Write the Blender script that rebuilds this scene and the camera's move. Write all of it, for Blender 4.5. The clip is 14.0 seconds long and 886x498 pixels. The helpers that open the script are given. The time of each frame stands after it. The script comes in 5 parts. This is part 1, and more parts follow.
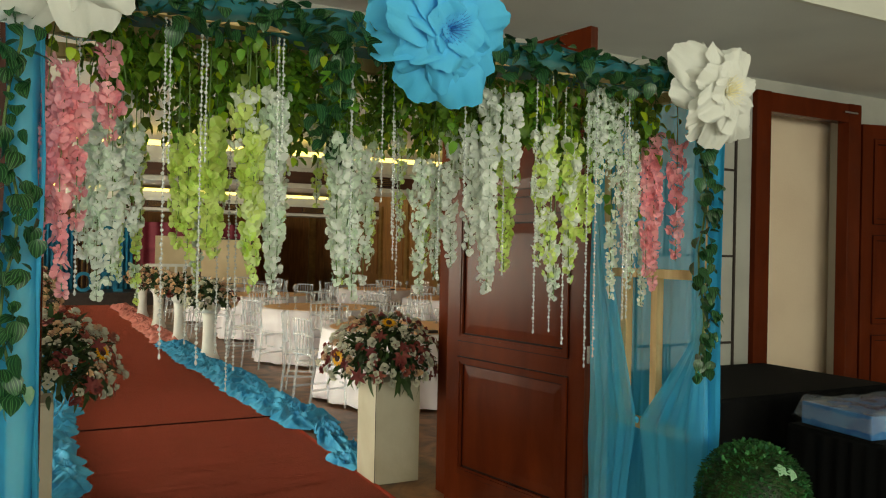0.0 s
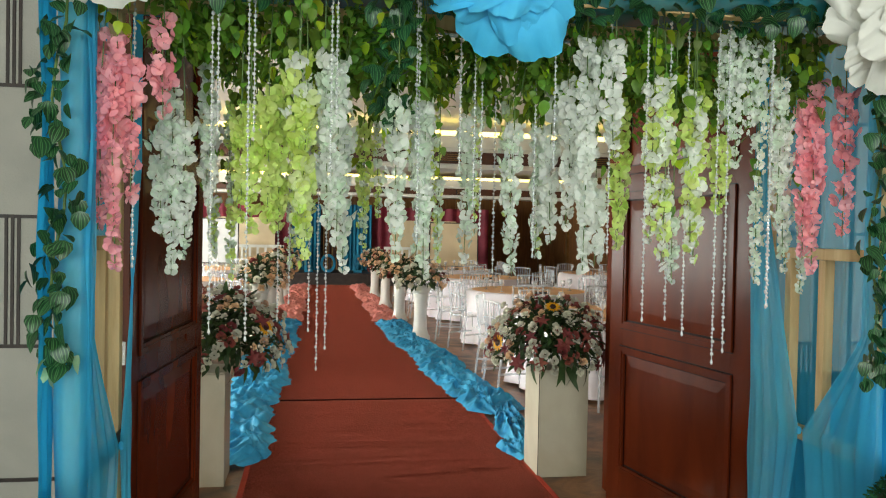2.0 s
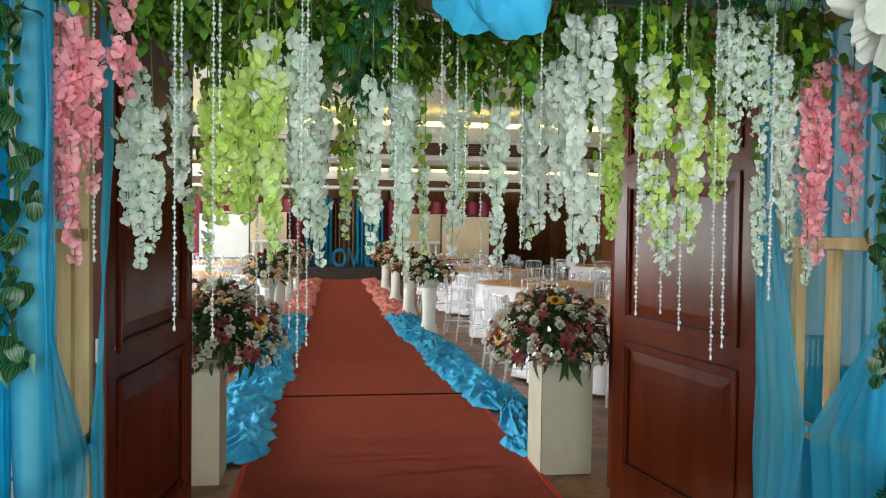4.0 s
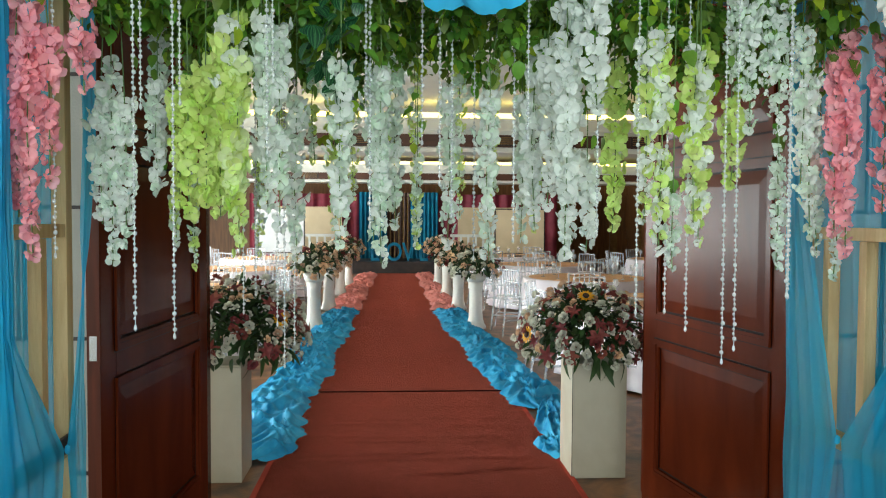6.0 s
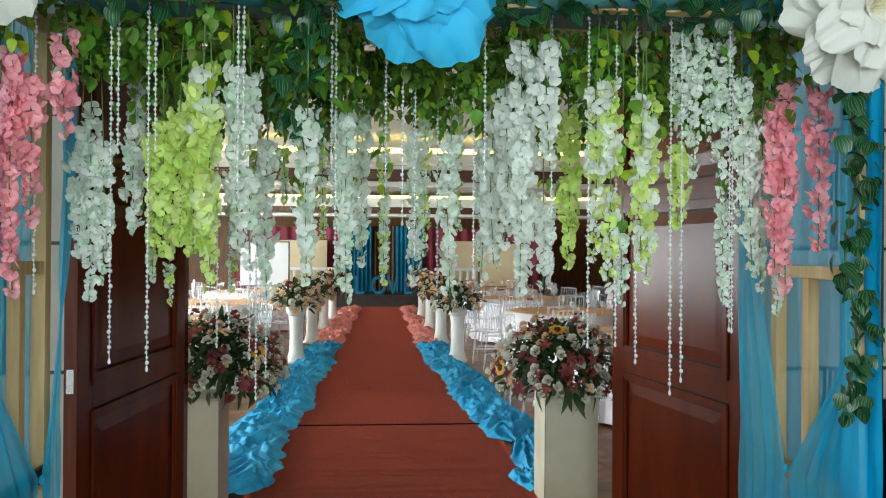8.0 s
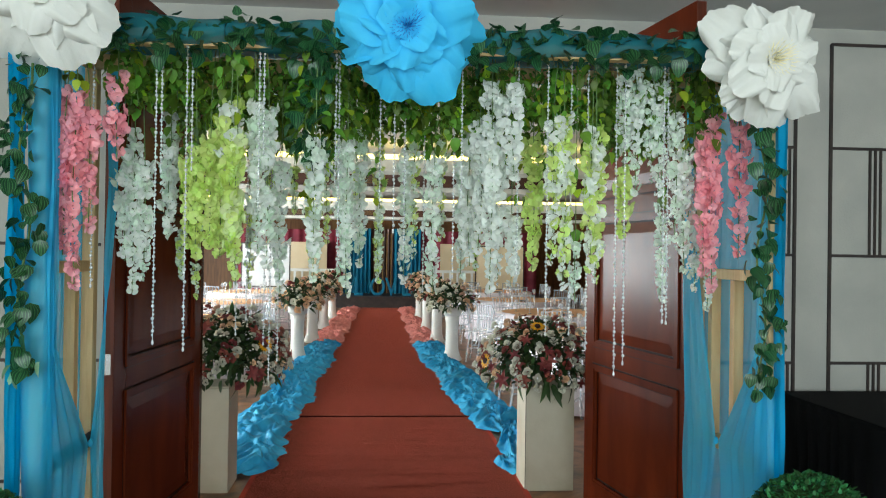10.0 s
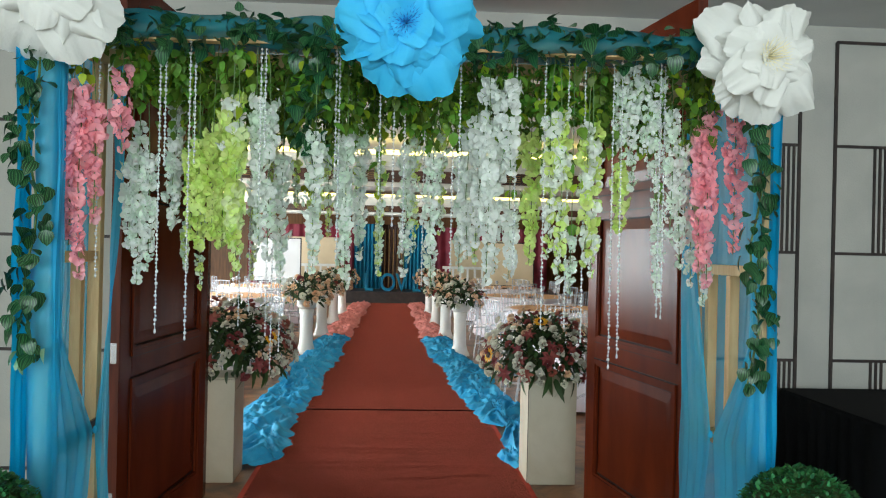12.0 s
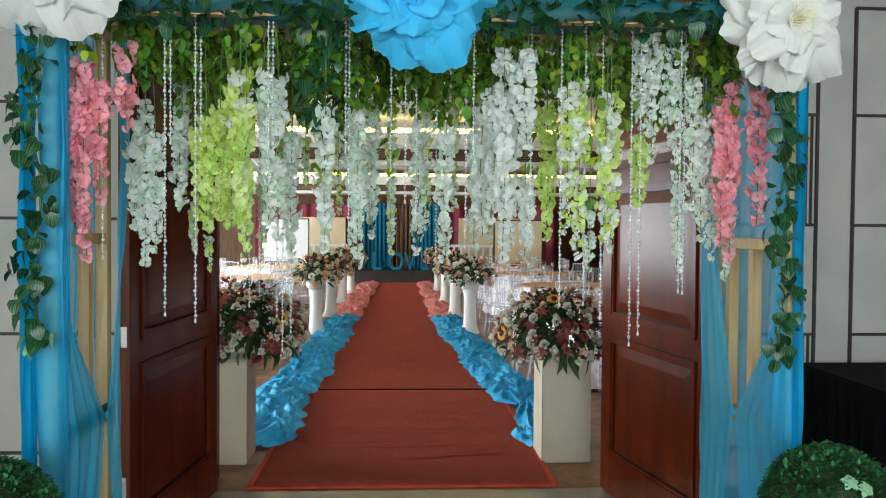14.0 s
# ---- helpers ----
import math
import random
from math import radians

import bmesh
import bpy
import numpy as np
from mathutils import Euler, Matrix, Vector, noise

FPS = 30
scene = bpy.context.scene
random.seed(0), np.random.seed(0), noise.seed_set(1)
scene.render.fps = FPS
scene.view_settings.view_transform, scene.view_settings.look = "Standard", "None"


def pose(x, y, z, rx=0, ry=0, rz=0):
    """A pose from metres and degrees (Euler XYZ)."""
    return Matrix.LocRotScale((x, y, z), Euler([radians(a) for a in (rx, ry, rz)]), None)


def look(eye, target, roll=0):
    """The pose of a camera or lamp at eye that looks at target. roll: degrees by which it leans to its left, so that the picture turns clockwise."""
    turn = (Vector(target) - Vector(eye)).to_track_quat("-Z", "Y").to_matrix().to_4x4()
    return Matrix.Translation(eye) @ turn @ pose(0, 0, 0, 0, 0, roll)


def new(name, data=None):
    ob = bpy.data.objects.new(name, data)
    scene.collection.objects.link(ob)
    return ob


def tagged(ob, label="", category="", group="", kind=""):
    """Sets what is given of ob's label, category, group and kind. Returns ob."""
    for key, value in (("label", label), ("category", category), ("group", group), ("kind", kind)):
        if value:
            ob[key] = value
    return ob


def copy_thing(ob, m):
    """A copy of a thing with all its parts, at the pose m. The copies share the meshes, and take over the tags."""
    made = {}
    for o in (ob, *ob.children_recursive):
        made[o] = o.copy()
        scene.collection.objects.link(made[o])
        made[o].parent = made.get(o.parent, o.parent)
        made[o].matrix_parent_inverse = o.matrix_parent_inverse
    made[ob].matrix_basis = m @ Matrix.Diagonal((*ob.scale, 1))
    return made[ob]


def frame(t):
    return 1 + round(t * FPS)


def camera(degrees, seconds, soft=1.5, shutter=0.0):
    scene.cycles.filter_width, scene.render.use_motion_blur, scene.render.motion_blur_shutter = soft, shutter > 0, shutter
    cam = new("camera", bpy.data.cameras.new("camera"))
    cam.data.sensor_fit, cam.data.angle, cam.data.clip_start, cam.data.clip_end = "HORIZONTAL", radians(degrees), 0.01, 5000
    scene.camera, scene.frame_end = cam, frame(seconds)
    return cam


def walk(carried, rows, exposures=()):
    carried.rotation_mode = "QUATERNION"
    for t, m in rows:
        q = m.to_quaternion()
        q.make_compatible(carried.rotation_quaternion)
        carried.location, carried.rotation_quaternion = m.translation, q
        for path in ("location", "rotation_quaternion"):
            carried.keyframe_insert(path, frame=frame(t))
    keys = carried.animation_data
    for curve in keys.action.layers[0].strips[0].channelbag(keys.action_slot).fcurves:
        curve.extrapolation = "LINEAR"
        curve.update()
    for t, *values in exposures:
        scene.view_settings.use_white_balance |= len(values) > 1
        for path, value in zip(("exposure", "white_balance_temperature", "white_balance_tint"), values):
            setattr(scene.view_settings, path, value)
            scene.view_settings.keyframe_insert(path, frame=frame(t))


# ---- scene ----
cam = camera(58.9, 14.0, soft=1.12)
METRES, EYE, TILT, LEAN, TURN = 1.9, 1.585, -1.5, 0.5, -27.0
ROWS = [
    (0.0, 0.0, 0.0, 0.0, -0.03, 1.8, -0.94),
    (0.5, 0.0784, 0.0882, -0.0094, 8.71, 1.5, -1.45),
    (1.0, 0.1391, 0.1602, -0.005, 12.55, 1.49, -1.47),
    (1.5, 0.2115, 0.1854, -0.0047, 15.69, 0.76, -1.48),
    (2.0, 0.2562, 0.1823, -0.0083, 17.72, 0.34, -1.4),
    (2.5, 0.2635, 0.1848, -0.0098, 18.05, 0.18, -1.05),
    (3.0, 0.2659, 0.1954, -0.011, 17.93, 0.02, -0.88),
    (5.5, 0.3461, 0.3711, -0.0091, 22.33, -0.48, -1.02),
    (6.0, 0.3675, 0.3843, -0.0088, 23.39, -0.67, -0.71),
    (6.5, 0.3844, 0.3886, -0.0063, 23.38, -0.15, -0.45),
    (7.0, 0.3948, 0.3786, -0.0007, 22.96, 0.89, -0.45),
    (7.5, 0.4071, 0.3646, -0.0003, 22.66, 1.42, -0.55),
    (8.0, 0.427, 0.3419, -0.0022, 22.44, 1.76, -0.75),
    (8.5, 0.4524, 0.264, -0.0048, 22.43, 1.77, -0.78),
    (9.0, 0.4901, 0.193, -0.0038, 21.99, 2.1, -0.9),
    (11.5, 0.5874, 0.115, -0.0107, 23.23, 1.65, -1.75),
    (12.0, 0.5834, 0.1129, -0.0125, 23.27, 1.67, -1.72),
    (12.5, 0.5776, 0.1097, -0.0123, 23.3, 1.69, -1.7),
    (13.0, 0.5675, 0.1178, -0.0124, 23.75, 1.27, -1.36),
    (13.5, 0.557, 0.1336, -0.014, 23.92, 0.57, -1.01),
    (14.0, 0.555, 0.1417, -0.0143, 23.8, 0.09, -0.88),
]
WORLD = pose(0, 0, EYE, TILT, LEAN) @ pose(0, 0, 0, 0, 0, TURN)
walk(cam, [(t, WORLD @ pose(METRES * x, METRES * y, METRES * z, 90 + pitch, roll, yaw)) for t, x, y, z, yaw, pitch, roll in ROWS],
     exposures=((0.0, -0.45, 8100, -4), (1.0, -0.08, 7400, 3), (2.0, -0.06, 6800, 1), (3.0, -0.05, 6500, 0), (6.0, -0.05, 6150, -2), (9.0, -0.06, 6050, -1), (12.0, -0.05, 6050, 1), (14.0, -0.05, 6100, 2)))

# ---- world and light ----
world = bpy.data.worlds.new("sky")
scene.world = world
world.use_nodes = True
wn = world.node_tree
sky = wn.nodes.new("ShaderNodeTexSky")
sky.sky_type, sky.sun_disc = "NISHITA", False
sky.sun_elevation, sky.sun_rotation = radians(40), radians(200)
wn.links.new(sky.outputs[0], wn.nodes["Background"].inputs[0])
wn.nodes["Background"].inputs[1].default_value = 0.12
scene.view_settings.exposure = 0.0


def area(name, m, sx, sy, power, colour):
    lamp = bpy.data.lights.new(name, "AREA")
    lamp.shape, lamp.size, lamp.size_y, lamp.energy, lamp.color = "RECTANGLE", sx, sy, power, colour
    ob = new(name, lamp)
    ob.matrix_basis = m
    return ob


# daylight in the window openings of the lobby and of the hall
area("lobby_window_light", look((1.0, -5.9, 1.9), (1.0, 4, 1.2)), 8.0, 2.2, 560, (0.93, 0.97, 1.0))
area("lobby_side_window_light", look((-4.9, -2.2, 1.7), (4, 1.5, 1.3)), 3.0, 2.2, 80, (0.93, 0.97, 1.0))
for wy in (8.5, 13.0, 17.5):
    area("hall_window_light", look((-7.85, wy, 1.6), (4, wy, 0.9)), 3.0, 2.2, 700, (0.95, 0.98, 1.0))

# ---- materials ----


def srgb(r, g, b):
    return tuple(((c / 255) / 12.92 if c < 11 else ((c / 255 + 0.055) / 1.055) ** 2.4) for c in (r, g, b)) + (1.0,)


def material(name, a, b=None, rough=0.6, scale=6.0, detail=4.0, metal=0.0, bump=0.0, bump_scale=60.0, stretch=(1, 1, 1), island=0.0,
             translucent=0.0, clear=0.0, coat=0.0, spec=0.5, rough2=None, obj_rand=0.0, distort=0.3):
    """Two tones mixed by noise at two scales, with fine relief; clear lets light straight through a weave."""
    m = bpy.data.materials.new(name)
    m.use_nodes = True
    nt = m.node_tree
    nodes, links = nt.nodes, nt.links
    bsdf = nodes["Principled BSDF"]
    out = nodes["Material Output"]
    co = nodes.new("ShaderNodeTexCoord")
    mp = nodes.new("ShaderNodeMapping")
    mp.inputs["Scale"].default_value = stretch
    links.new(co.outputs["Object"], mp.inputs[0])
    n1 = nodes.new("ShaderNodeTexNoise")
    n1.inputs["Scale"].default_value, n1.inputs["Detail"].default_value = scale, detail
    n1.inputs["Distortion"].default_value = distort
    links.new(mp.outputs[0], n1.inputs["Vector"])
    ramp = nodes.new("ShaderNodeValToRGB")
    ramp.color_ramp.elements[0].position, ramp.color_ramp.elements[1].position = 0.32, 0.68
    ramp.color_ramp.elements[0].color, ramp.color_ramp.elements[1].color = a, (b or a)
    links.new(n1.outputs["Fac"], ramp.inputs[0])
    colour = ramp.outputs[0]
    rnd = None
    if island:
        g = nodes.new("ShaderNodeNewGeometry")
        rnd = g.outputs["Random Per Island"]
    if obj_rand:
        g = nodes.new("ShaderNodeObjectInfo")
        rnd = g.outputs["Random"]
    if rnd is not None:
        amount = island or obj_rand
        mr = nodes.new("ShaderNodeMapRange")
        mr.inputs[3].default_value, mr.inputs[4].default_value = 1 - amount, 1 + amount * 0.6
        links.new(rnd, mr.inputs[0])
        hs = nodes.new("ShaderNodeHueSaturation")
        links.new(mr.outputs[0], hs.inputs["Value"])
        mh = nodes.new("ShaderNodeMapRange")
        mh.inputs[3].default_value, mh.inputs[4].default_value = 0.5 - amount * 0.05, 0.5 + amount * 0.05
        links.new(rnd, mh.inputs[0])
        links.new(mh.outputs[0], hs.inputs["Hue"])
        links.new(colour, hs.inputs["Color"])
        colour = hs.outputs[0]
    links.new(colour, bsdf.inputs["Base Color"])
    if rough2 is None:
        bsdf.inputs["Roughness"].default_value = rough
    else:
        mr2 = nodes.new("ShaderNodeMapRange")
        mr2.inputs[3].default_value, mr2.inputs[4].default_value = rough, rough2
        links.new(n1.outputs["Fac"], mr2.inputs[0])
        links.new(mr2.outputs[0], bsdf.inputs["Roughness"])
    bsdf.inputs["Metallic"].default_value = metal
    bsdf.inputs["Specular IOR Level"].default_value = spec
    bsdf.inputs["Coat Weight"].default_value = coat
    bsdf.inputs["Coat Roughness"].default_value = 0.12
    if bump:
        n2 = nodes.new("ShaderNodeTexNoise")
        n2.inputs["Scale"].default_value, n2.inputs["Detail"].default_value = bump_scale, 3.0
        links.new(mp.outputs[0], n2.inputs["Vector"])
        bp = nodes.new("ShaderNodeBump")
        bp.inputs["Strength"].default_value, bp.inputs["Distance"].default_value = bump, 0.02
        links.new(n2.outputs["Fac"], bp.inputs["Height"])
        links.new(bp.outputs[0], bsdf.inputs["Normal"])
    shader = bsdf.outputs[0]
    if translucent:
        tr = nodes.new("ShaderNodeBsdfTranslucent")
        links.new(colour, tr.inputs[0])
        mix = nodes.new("ShaderNodeMixShader")
        mix.inputs[0].default_value = translucent
        links.new(shader, mix.inputs[1])
        links.new(tr.outputs[0], mix.inputs[2])
        shader = mix.outputs[0]
    if clear:
        tp = nodes.new("ShaderNodeBsdfTransparent")
        mix = nodes.new("ShaderNodeMixShader")
        mix.inputs[0].default_value = clear
        links.new(shader, mix.inputs[1])
        links.new(tp.outputs[0], mix.inputs[2])
        shader = mix.outputs[0]
    links.new(shader, out.inputs["Surface"])
    return m


def glow(name, colour, strength):
    m = bpy.data.materials.new(name)
    m.use_nodes = True
    b = m.node_tree.nodes["Principled BSDF"]
    b.inputs["Base Color"].default_value = colour
    b.inputs["Emission Color"].default_value = colour
    b.inputs["Emission Strength"].default_value = strength
    return m


WALL = material("grey_wall_panel", srgb(184, 182, 174), srgb(169, 168, 161), 0.75, 2.5, bump=0.15, bump_scale=90)
PLASTER = material("white_plaster", srgb(226, 224, 214), srgb(214, 212, 204), 0.8, 1.5, bump=0.1, bump_scale=50)
BEIGE = material("beige_paint", srgb(238, 216, 192), srgb(228, 204, 180), 0.8, 1.5, bump=0.1, bump_scale=50)
SEAM = material("dark_carpet_seam", srgb(40, 10, 9), srgb(28, 7, 7), 0.95, 8, spec=0.1)
CEIL = material("painted_ceiling", srgb(228, 228, 226), srgb(216, 216, 216), 0.85, 1.2, bump=0.25, bump_scale=120)
TRIM = material("dark_trim", srgb(58, 46, 42), srgb(40, 32, 30), 0.5, 8)
WOOD = material("mahogany", srgb(97, 39, 19), srgb(77, 29, 13), 0.18, 3.0, 6.0, stretch=(1.6, 1.6, 0.5), spec=0.045, distort=0.4, rough2=0.26)
# near-black wood tone that stands in for shade round the door panel beads
GROOVE_SHADE = material("groove_shade_wood", srgb(34, 12, 7), srgb(22, 8, 5), 0.5, 5.0, spec=0.05)
# mahogany with the lobby light on the closing edge put into its colour
LIT_EDGE = material("lit_mahogany_edge", srgb(96, 46, 31), srgb(70, 33, 22), 0.4, 6.0, 6.0, stretch=(5, 5, 0.4), spec=0.2)
OAK = material("brown_wall_panel", srgb(146, 100, 58), srgb(112, 74, 42), 0.45, 3.0, 6.0, stretch=(5, 5, 0.5), spec=0.3)
PINE = material("raw_pine", srgb(214, 186, 138), srgb(188, 152, 104), 0.7, 4.0, 6.0, stretch=(8, 8, 0.6), bump=0.2, bump_scale=30)
FLOOR = material("hall_floor", srgb(152, 98, 54), srgb(72, 50, 32), 0.3, 3.2, 6.0, bump=0.08, bump_scale=40, rough2=0.5, distort=1.2)
LOBBY = material("lobby_floor", srgb(150, 138, 118), srgb(120, 110, 94), 0.25, 2.0, 6.0, bump=0.05, distort=0.2)
CARPET = material("red_carpet", srgb(78, 15, 12), srgb(55, 10, 8), 0.95, 2.2, 5.0, bump=0.7, bump_scale=260, spec=0.04)
fibre = CARPET.node_tree.nodes["Principled BSDF"]
fibre.inputs["Sheen Weight"].default_value = 1.0
fibre.inputs["Sheen Roughness"].default_value = 0.28
fibre.inputs["Sheen Tint"].default_value = (1.0, 0.23, 0.15, 1)
CARPET_EDGE = material("carpet_edge", srgb(190, 70, 48), srgb(164, 54, 40), 0.9, 8, bump=0.4, bump_scale=200, spec=0.2)
RUFFLE_BLUE = material("blue_chiffon", srgb(78, 182, 226), srgb(38, 144, 202), 0.6, 5, bump=0.15, bump_scale=150, translucent=0.1, spec=0.25)
RUFFLE_PINK = material("coral_chiffon", srgb(250, 164, 154), srgb(240, 142, 134), 0.5, 5, bump=0.15, bump_scale=150, translucent=0.25)
SHEER = material("sheer_cyan", srgb(80, 206, 252), srgb(60, 192, 248), 0.55, 3, bump=0.1, bump_scale=300, translucent=0.5, clear=0.36)
VEIL = material("cyan_veil", srgb(92, 214, 255), srgb(64, 200, 252), 0.55, 3, bump=0.1, bump_scale=300, translucent=0.5, clear=0.28)
CLOTH = material("cyan_cloth", srgb(54, 190, 246), srgb(38, 172, 236), 0.6, 4, bump=0.2, bump_scale=200, translucent=0.3)
TEAL_TOP = material("teal_cloth", srgb(44, 138, 150), srgb(30, 114, 128), 0.7, 3, bump=0.2, bump_scale=120, translucent=0.4, clear=0.25)
STONE = material("painted_plinth", srgb(198, 190, 170), srgb(172, 160, 136), 0.55, 2.2, 9.0, bump=0.08, bump_scale=40)
WHITE = material("white_plastic", srgb(236, 234, 228), srgb(226, 224, 218), 0.35, 3)
LINEN = material("satin_tablecloth", srgb(240, 232, 238), srgb(230, 220, 228), 0.4, 3, bump=0.05)
BLACK = material("black_cloth", srgb(10, 10, 11), srgb(6, 6, 7), 0.95, 4, bump=0.3, bump_scale=200, spec=0.2)


PETAL_WHITE = material("white_petal", srgb(253, 254, 252), srgb(246, 252, 246), 0.55, 12, translucent=0.5, island=0.14)
PETAL_SAGE = material("sage_petal", srgb(248, 254, 246), srgb(228, 246, 226), 0.55, 12, translucent=0.5, island=0.2)
PETAL_LIME = material("lime_petal", srgb(238, 249, 172), srgb(214, 238, 122), 0.55, 10, translucent=0.48, island=0.2)
PETAL_PALE_LIME = material("pale_lime_petal", srgb(244, 252, 206), srgb(226, 244, 168), 0.55, 10, translucent=0.48, island=0.18)
PETAL_PINK = material("pink_petal", srgb(255, 196, 204), srgb(250, 162, 177), 0.55, 10, translucent=0.4, island=0.18)
PETAL_PALE = material("pale_pink_petal", srgb(232, 206, 200), srgb(214, 190, 186), 0.6, 10, translucent=0.25, island=0.15)
LEAF = material("spray_leaf", srgb(136, 176, 64), srgb(64, 112, 40), 0.45, 14, translucent=0.45, obj_rand=0.5)
LEAF_YELLOW = material("yellow_green_leaf", srgb(186, 212, 56), srgb(150, 190, 44), 0.5, 14, translucent=0.4, obj_rand=0.3)
STEM = material("green_stem", srgb(96, 124, 62), srgb(70, 98, 46), 0.6, 20)
BEAD = material("crystal_bead", srgb(252, 253, 255), srgb(244, 248, 250), 0.1, 5, clear=0.4, translucent=0.3, spec=0.9)
PAPER_BLUE = material("blue_paper", srgb(94, 208, 254), srgb(70, 192, 248), 0.75, 6, bump=0.12, bump_scale=110, translucent=0.22)
PAPER_WHITE = material("white_paper", srgb(238, 238, 234), srgb(228, 228, 222), 0.75, 6, bump=0.12, bump_scale=110, translucent=0.22)
PAPER_DEEP = material("deep_blue_paper", srgb(70, 160, 226), srgb(52, 140, 212), 0.75, 6)
PAPER_CREAM = material("cream_paper", srgb(253, 246, 212), srgb(246, 236, 192), 0.75, 6, translucent=0.2)
BLOOM_WHITE = material("white_bloom", srgb(230, 227, 212), srgb(204, 202, 184), 0.6, 20, translucent=0.25, obj_rand=0.15)
BLOOM_ROSE = material("dusty_rose_bloom", srgb(160, 80, 72), srgb(112, 48, 46), 0.6, 20, translucent=0.2, obj_rand=0.3)
BLOOM_PEACH = material("peach_bloom", srgb(236, 206, 176), srgb(206, 156, 120), 0.6, 20, translucent=0.2, obj_rand=0.3)
BLOOM_YELLOW = material("sunflower_petal", srgb(246, 190, 40), srgb(232, 160, 24), 0.6, 20, translucent=0.2)
BLOOM_BROWN = material("seed_disc", srgb(70, 40, 22), srgb(44, 24, 14), 0.9, 60, bump=0.5, bump_scale=200)
BUSH = material("dark_foliage", srgb(62, 86, 40), srgb(30, 50, 25), 0.55, 12, translucent=0.2, island=0.4)
BOX = material("boxwood_leaf", srgb(66, 140, 70), srgb(22, 76, 36), 0.6, 12, translucent=0.15, island=0.55)
ACRYLIC = material("clear_acrylic", srgb(240, 243, 248), srgb(230, 235, 242), 0.1, 3, clear=0.7, spec=0.8)
CHROME = material("bright_metal", srgb(200, 200, 204), srgb(180, 180, 184), 0.25, 8, metal=1.0)
TEAL = material("teal_curtain", srgb(20, 128, 160), srgb(12, 98, 132), 0.7, 4, bump=0.15, bump_scale=120)
MAROON = material("maroon_drape", srgb(150, 52, 70), srgb(120, 36, 54), 0.7, 3, bump=0.15, bump_scale=120)
GOLD = material("gold_paint", srgb(150, 112, 62), srgb(120, 88, 46), 0.4, 5, metal=0.3)
BOARD = material("whiteboard", srgb(204, 204, 204), srgb(196, 196, 196), 0.35, 2)
BOARD_CREAM = material("cream_board", srgb(226, 206, 170), srgb(214, 192, 154), 0.6, 2)
BROWNF = material("brown_fascia", srgb(92, 56, 40), srgb(70, 42, 30), 0.45, 4, stretch=(0.4, 4, 4))
NAPKIN = material("peach_runner", srgb(232, 184, 140), srgb(220, 166, 122), 0.6, 5)
COVE = glow("cove_light", (1.0, 0.76, 0.22, 1), 4.5)
FILMWRAP = material("blue_wrapped_box", srgb(84, 140, 190), srgb(46, 92, 150), 0.2, 7, 6.0, spec=0.8)


def striped_leaf():
    m = material("striped_ivy_leaf", srgb(18, 70, 38), srgb(9, 46, 25), 0.35, 20, translucent=0.2, obj_rand=0.35)
    nt = m.node_tree
    bsdf = nt.nodes["Principled BSDF"]
    src = bsdf.inputs["Base Color"].links[0].from_socket
    co = nt.nodes.new("ShaderNodeTexCoord")
    sep = nt.nodes.new("ShaderNodeSeparateXYZ")
    nt.links.new(co.outputs["Object"], sep.inputs[0])
    ab = nt.nodes.new("ShaderNodeMath")
    ab.operation = "ABSOLUTE"
    nt.links.new(sep.outputs[0], ab.inputs[0])
    rest = nt.nodes.new("ShaderNodeMath")
    rest.operation = "SUBTRACT"
    rest.inputs[0].default_value = 0.052
    nt.links.new(sep.outputs[1], rest.inputs[1])
    half = nt.nodes.new("ShaderNodeMath")
    half.operation = "MULTIPLY_ADD"
    half.inputs[2].default_value = 0.00012
    nt.links.new(sep.outputs[1], half.inputs[0])
    nt.links.new(rest.outputs[0], half.inputs[1])
    share = nt.nodes.new("ShaderNodeMath")
    share.operation = "DIVIDE"
    nt.links.new(ab.outputs[0], share.inputs[0])
    nt.links.new(half.outputs[0], share.inputs[1])
    sn = nt.nodes.new("ShaderNodeMath")
    sn.operation = "MULTIPLY"
    sn.inputs[1].default_value = 0.66
    nt.links.new(share.outputs[0], sn.inputs[0])
    s2 = nt.nodes.new("ShaderNodeMath")
    s2.operation = "SINE"
    nt.links.new(sn.outputs[0], s2.inputs[0])
    mr = nt.nodes.new("ShaderNodeMapRange")
    mr.inputs[1].default_value, mr.inputs[2].default_value = 0.5, 1.0
    nt.links.new(s2.outputs[0], mr.inputs[0])
    mix = nt.nodes.new("ShaderNodeMix")
    mix.data_type = "RGBA"
    nt.links.new(mr.outputs[0], mix.inputs[0])
    nt.links.new(src, mix.inputs[6])
    mix.inputs[7].default_value = srgb(86, 138, 84)
    nt.links.new(mix.outputs[2], bsdf.inputs["Base Color"])
    return m


IVY = striped_leaf()
IVY_PALE = material("pale_ivy_leaf", srgb(170, 206, 178), srgb(120, 180, 120), 0.4, 30, translucent=0.2)


# ---- mesh helpers ----
def part(name, bm, mat, parent=None, label="", smooth=False):
    me = bpy.data.meshes.new(name)
    bm.to_mesh(me)
    bm.free()
    if smooth:
        for p in me.polygons:
            p.use_smooth = True
    me.materials.append(mat)
    ob = new(name, me)
    ob.parent = parent
    return tagged(ob, label)


def thing(name, label, category, group="", kind="", at=None):
    ob = new(name)
    ob.empty_display_size = 0.1
    if at is not None:
        ob.matrix_basis = at
    return tagged(ob, label, category, group, kind)


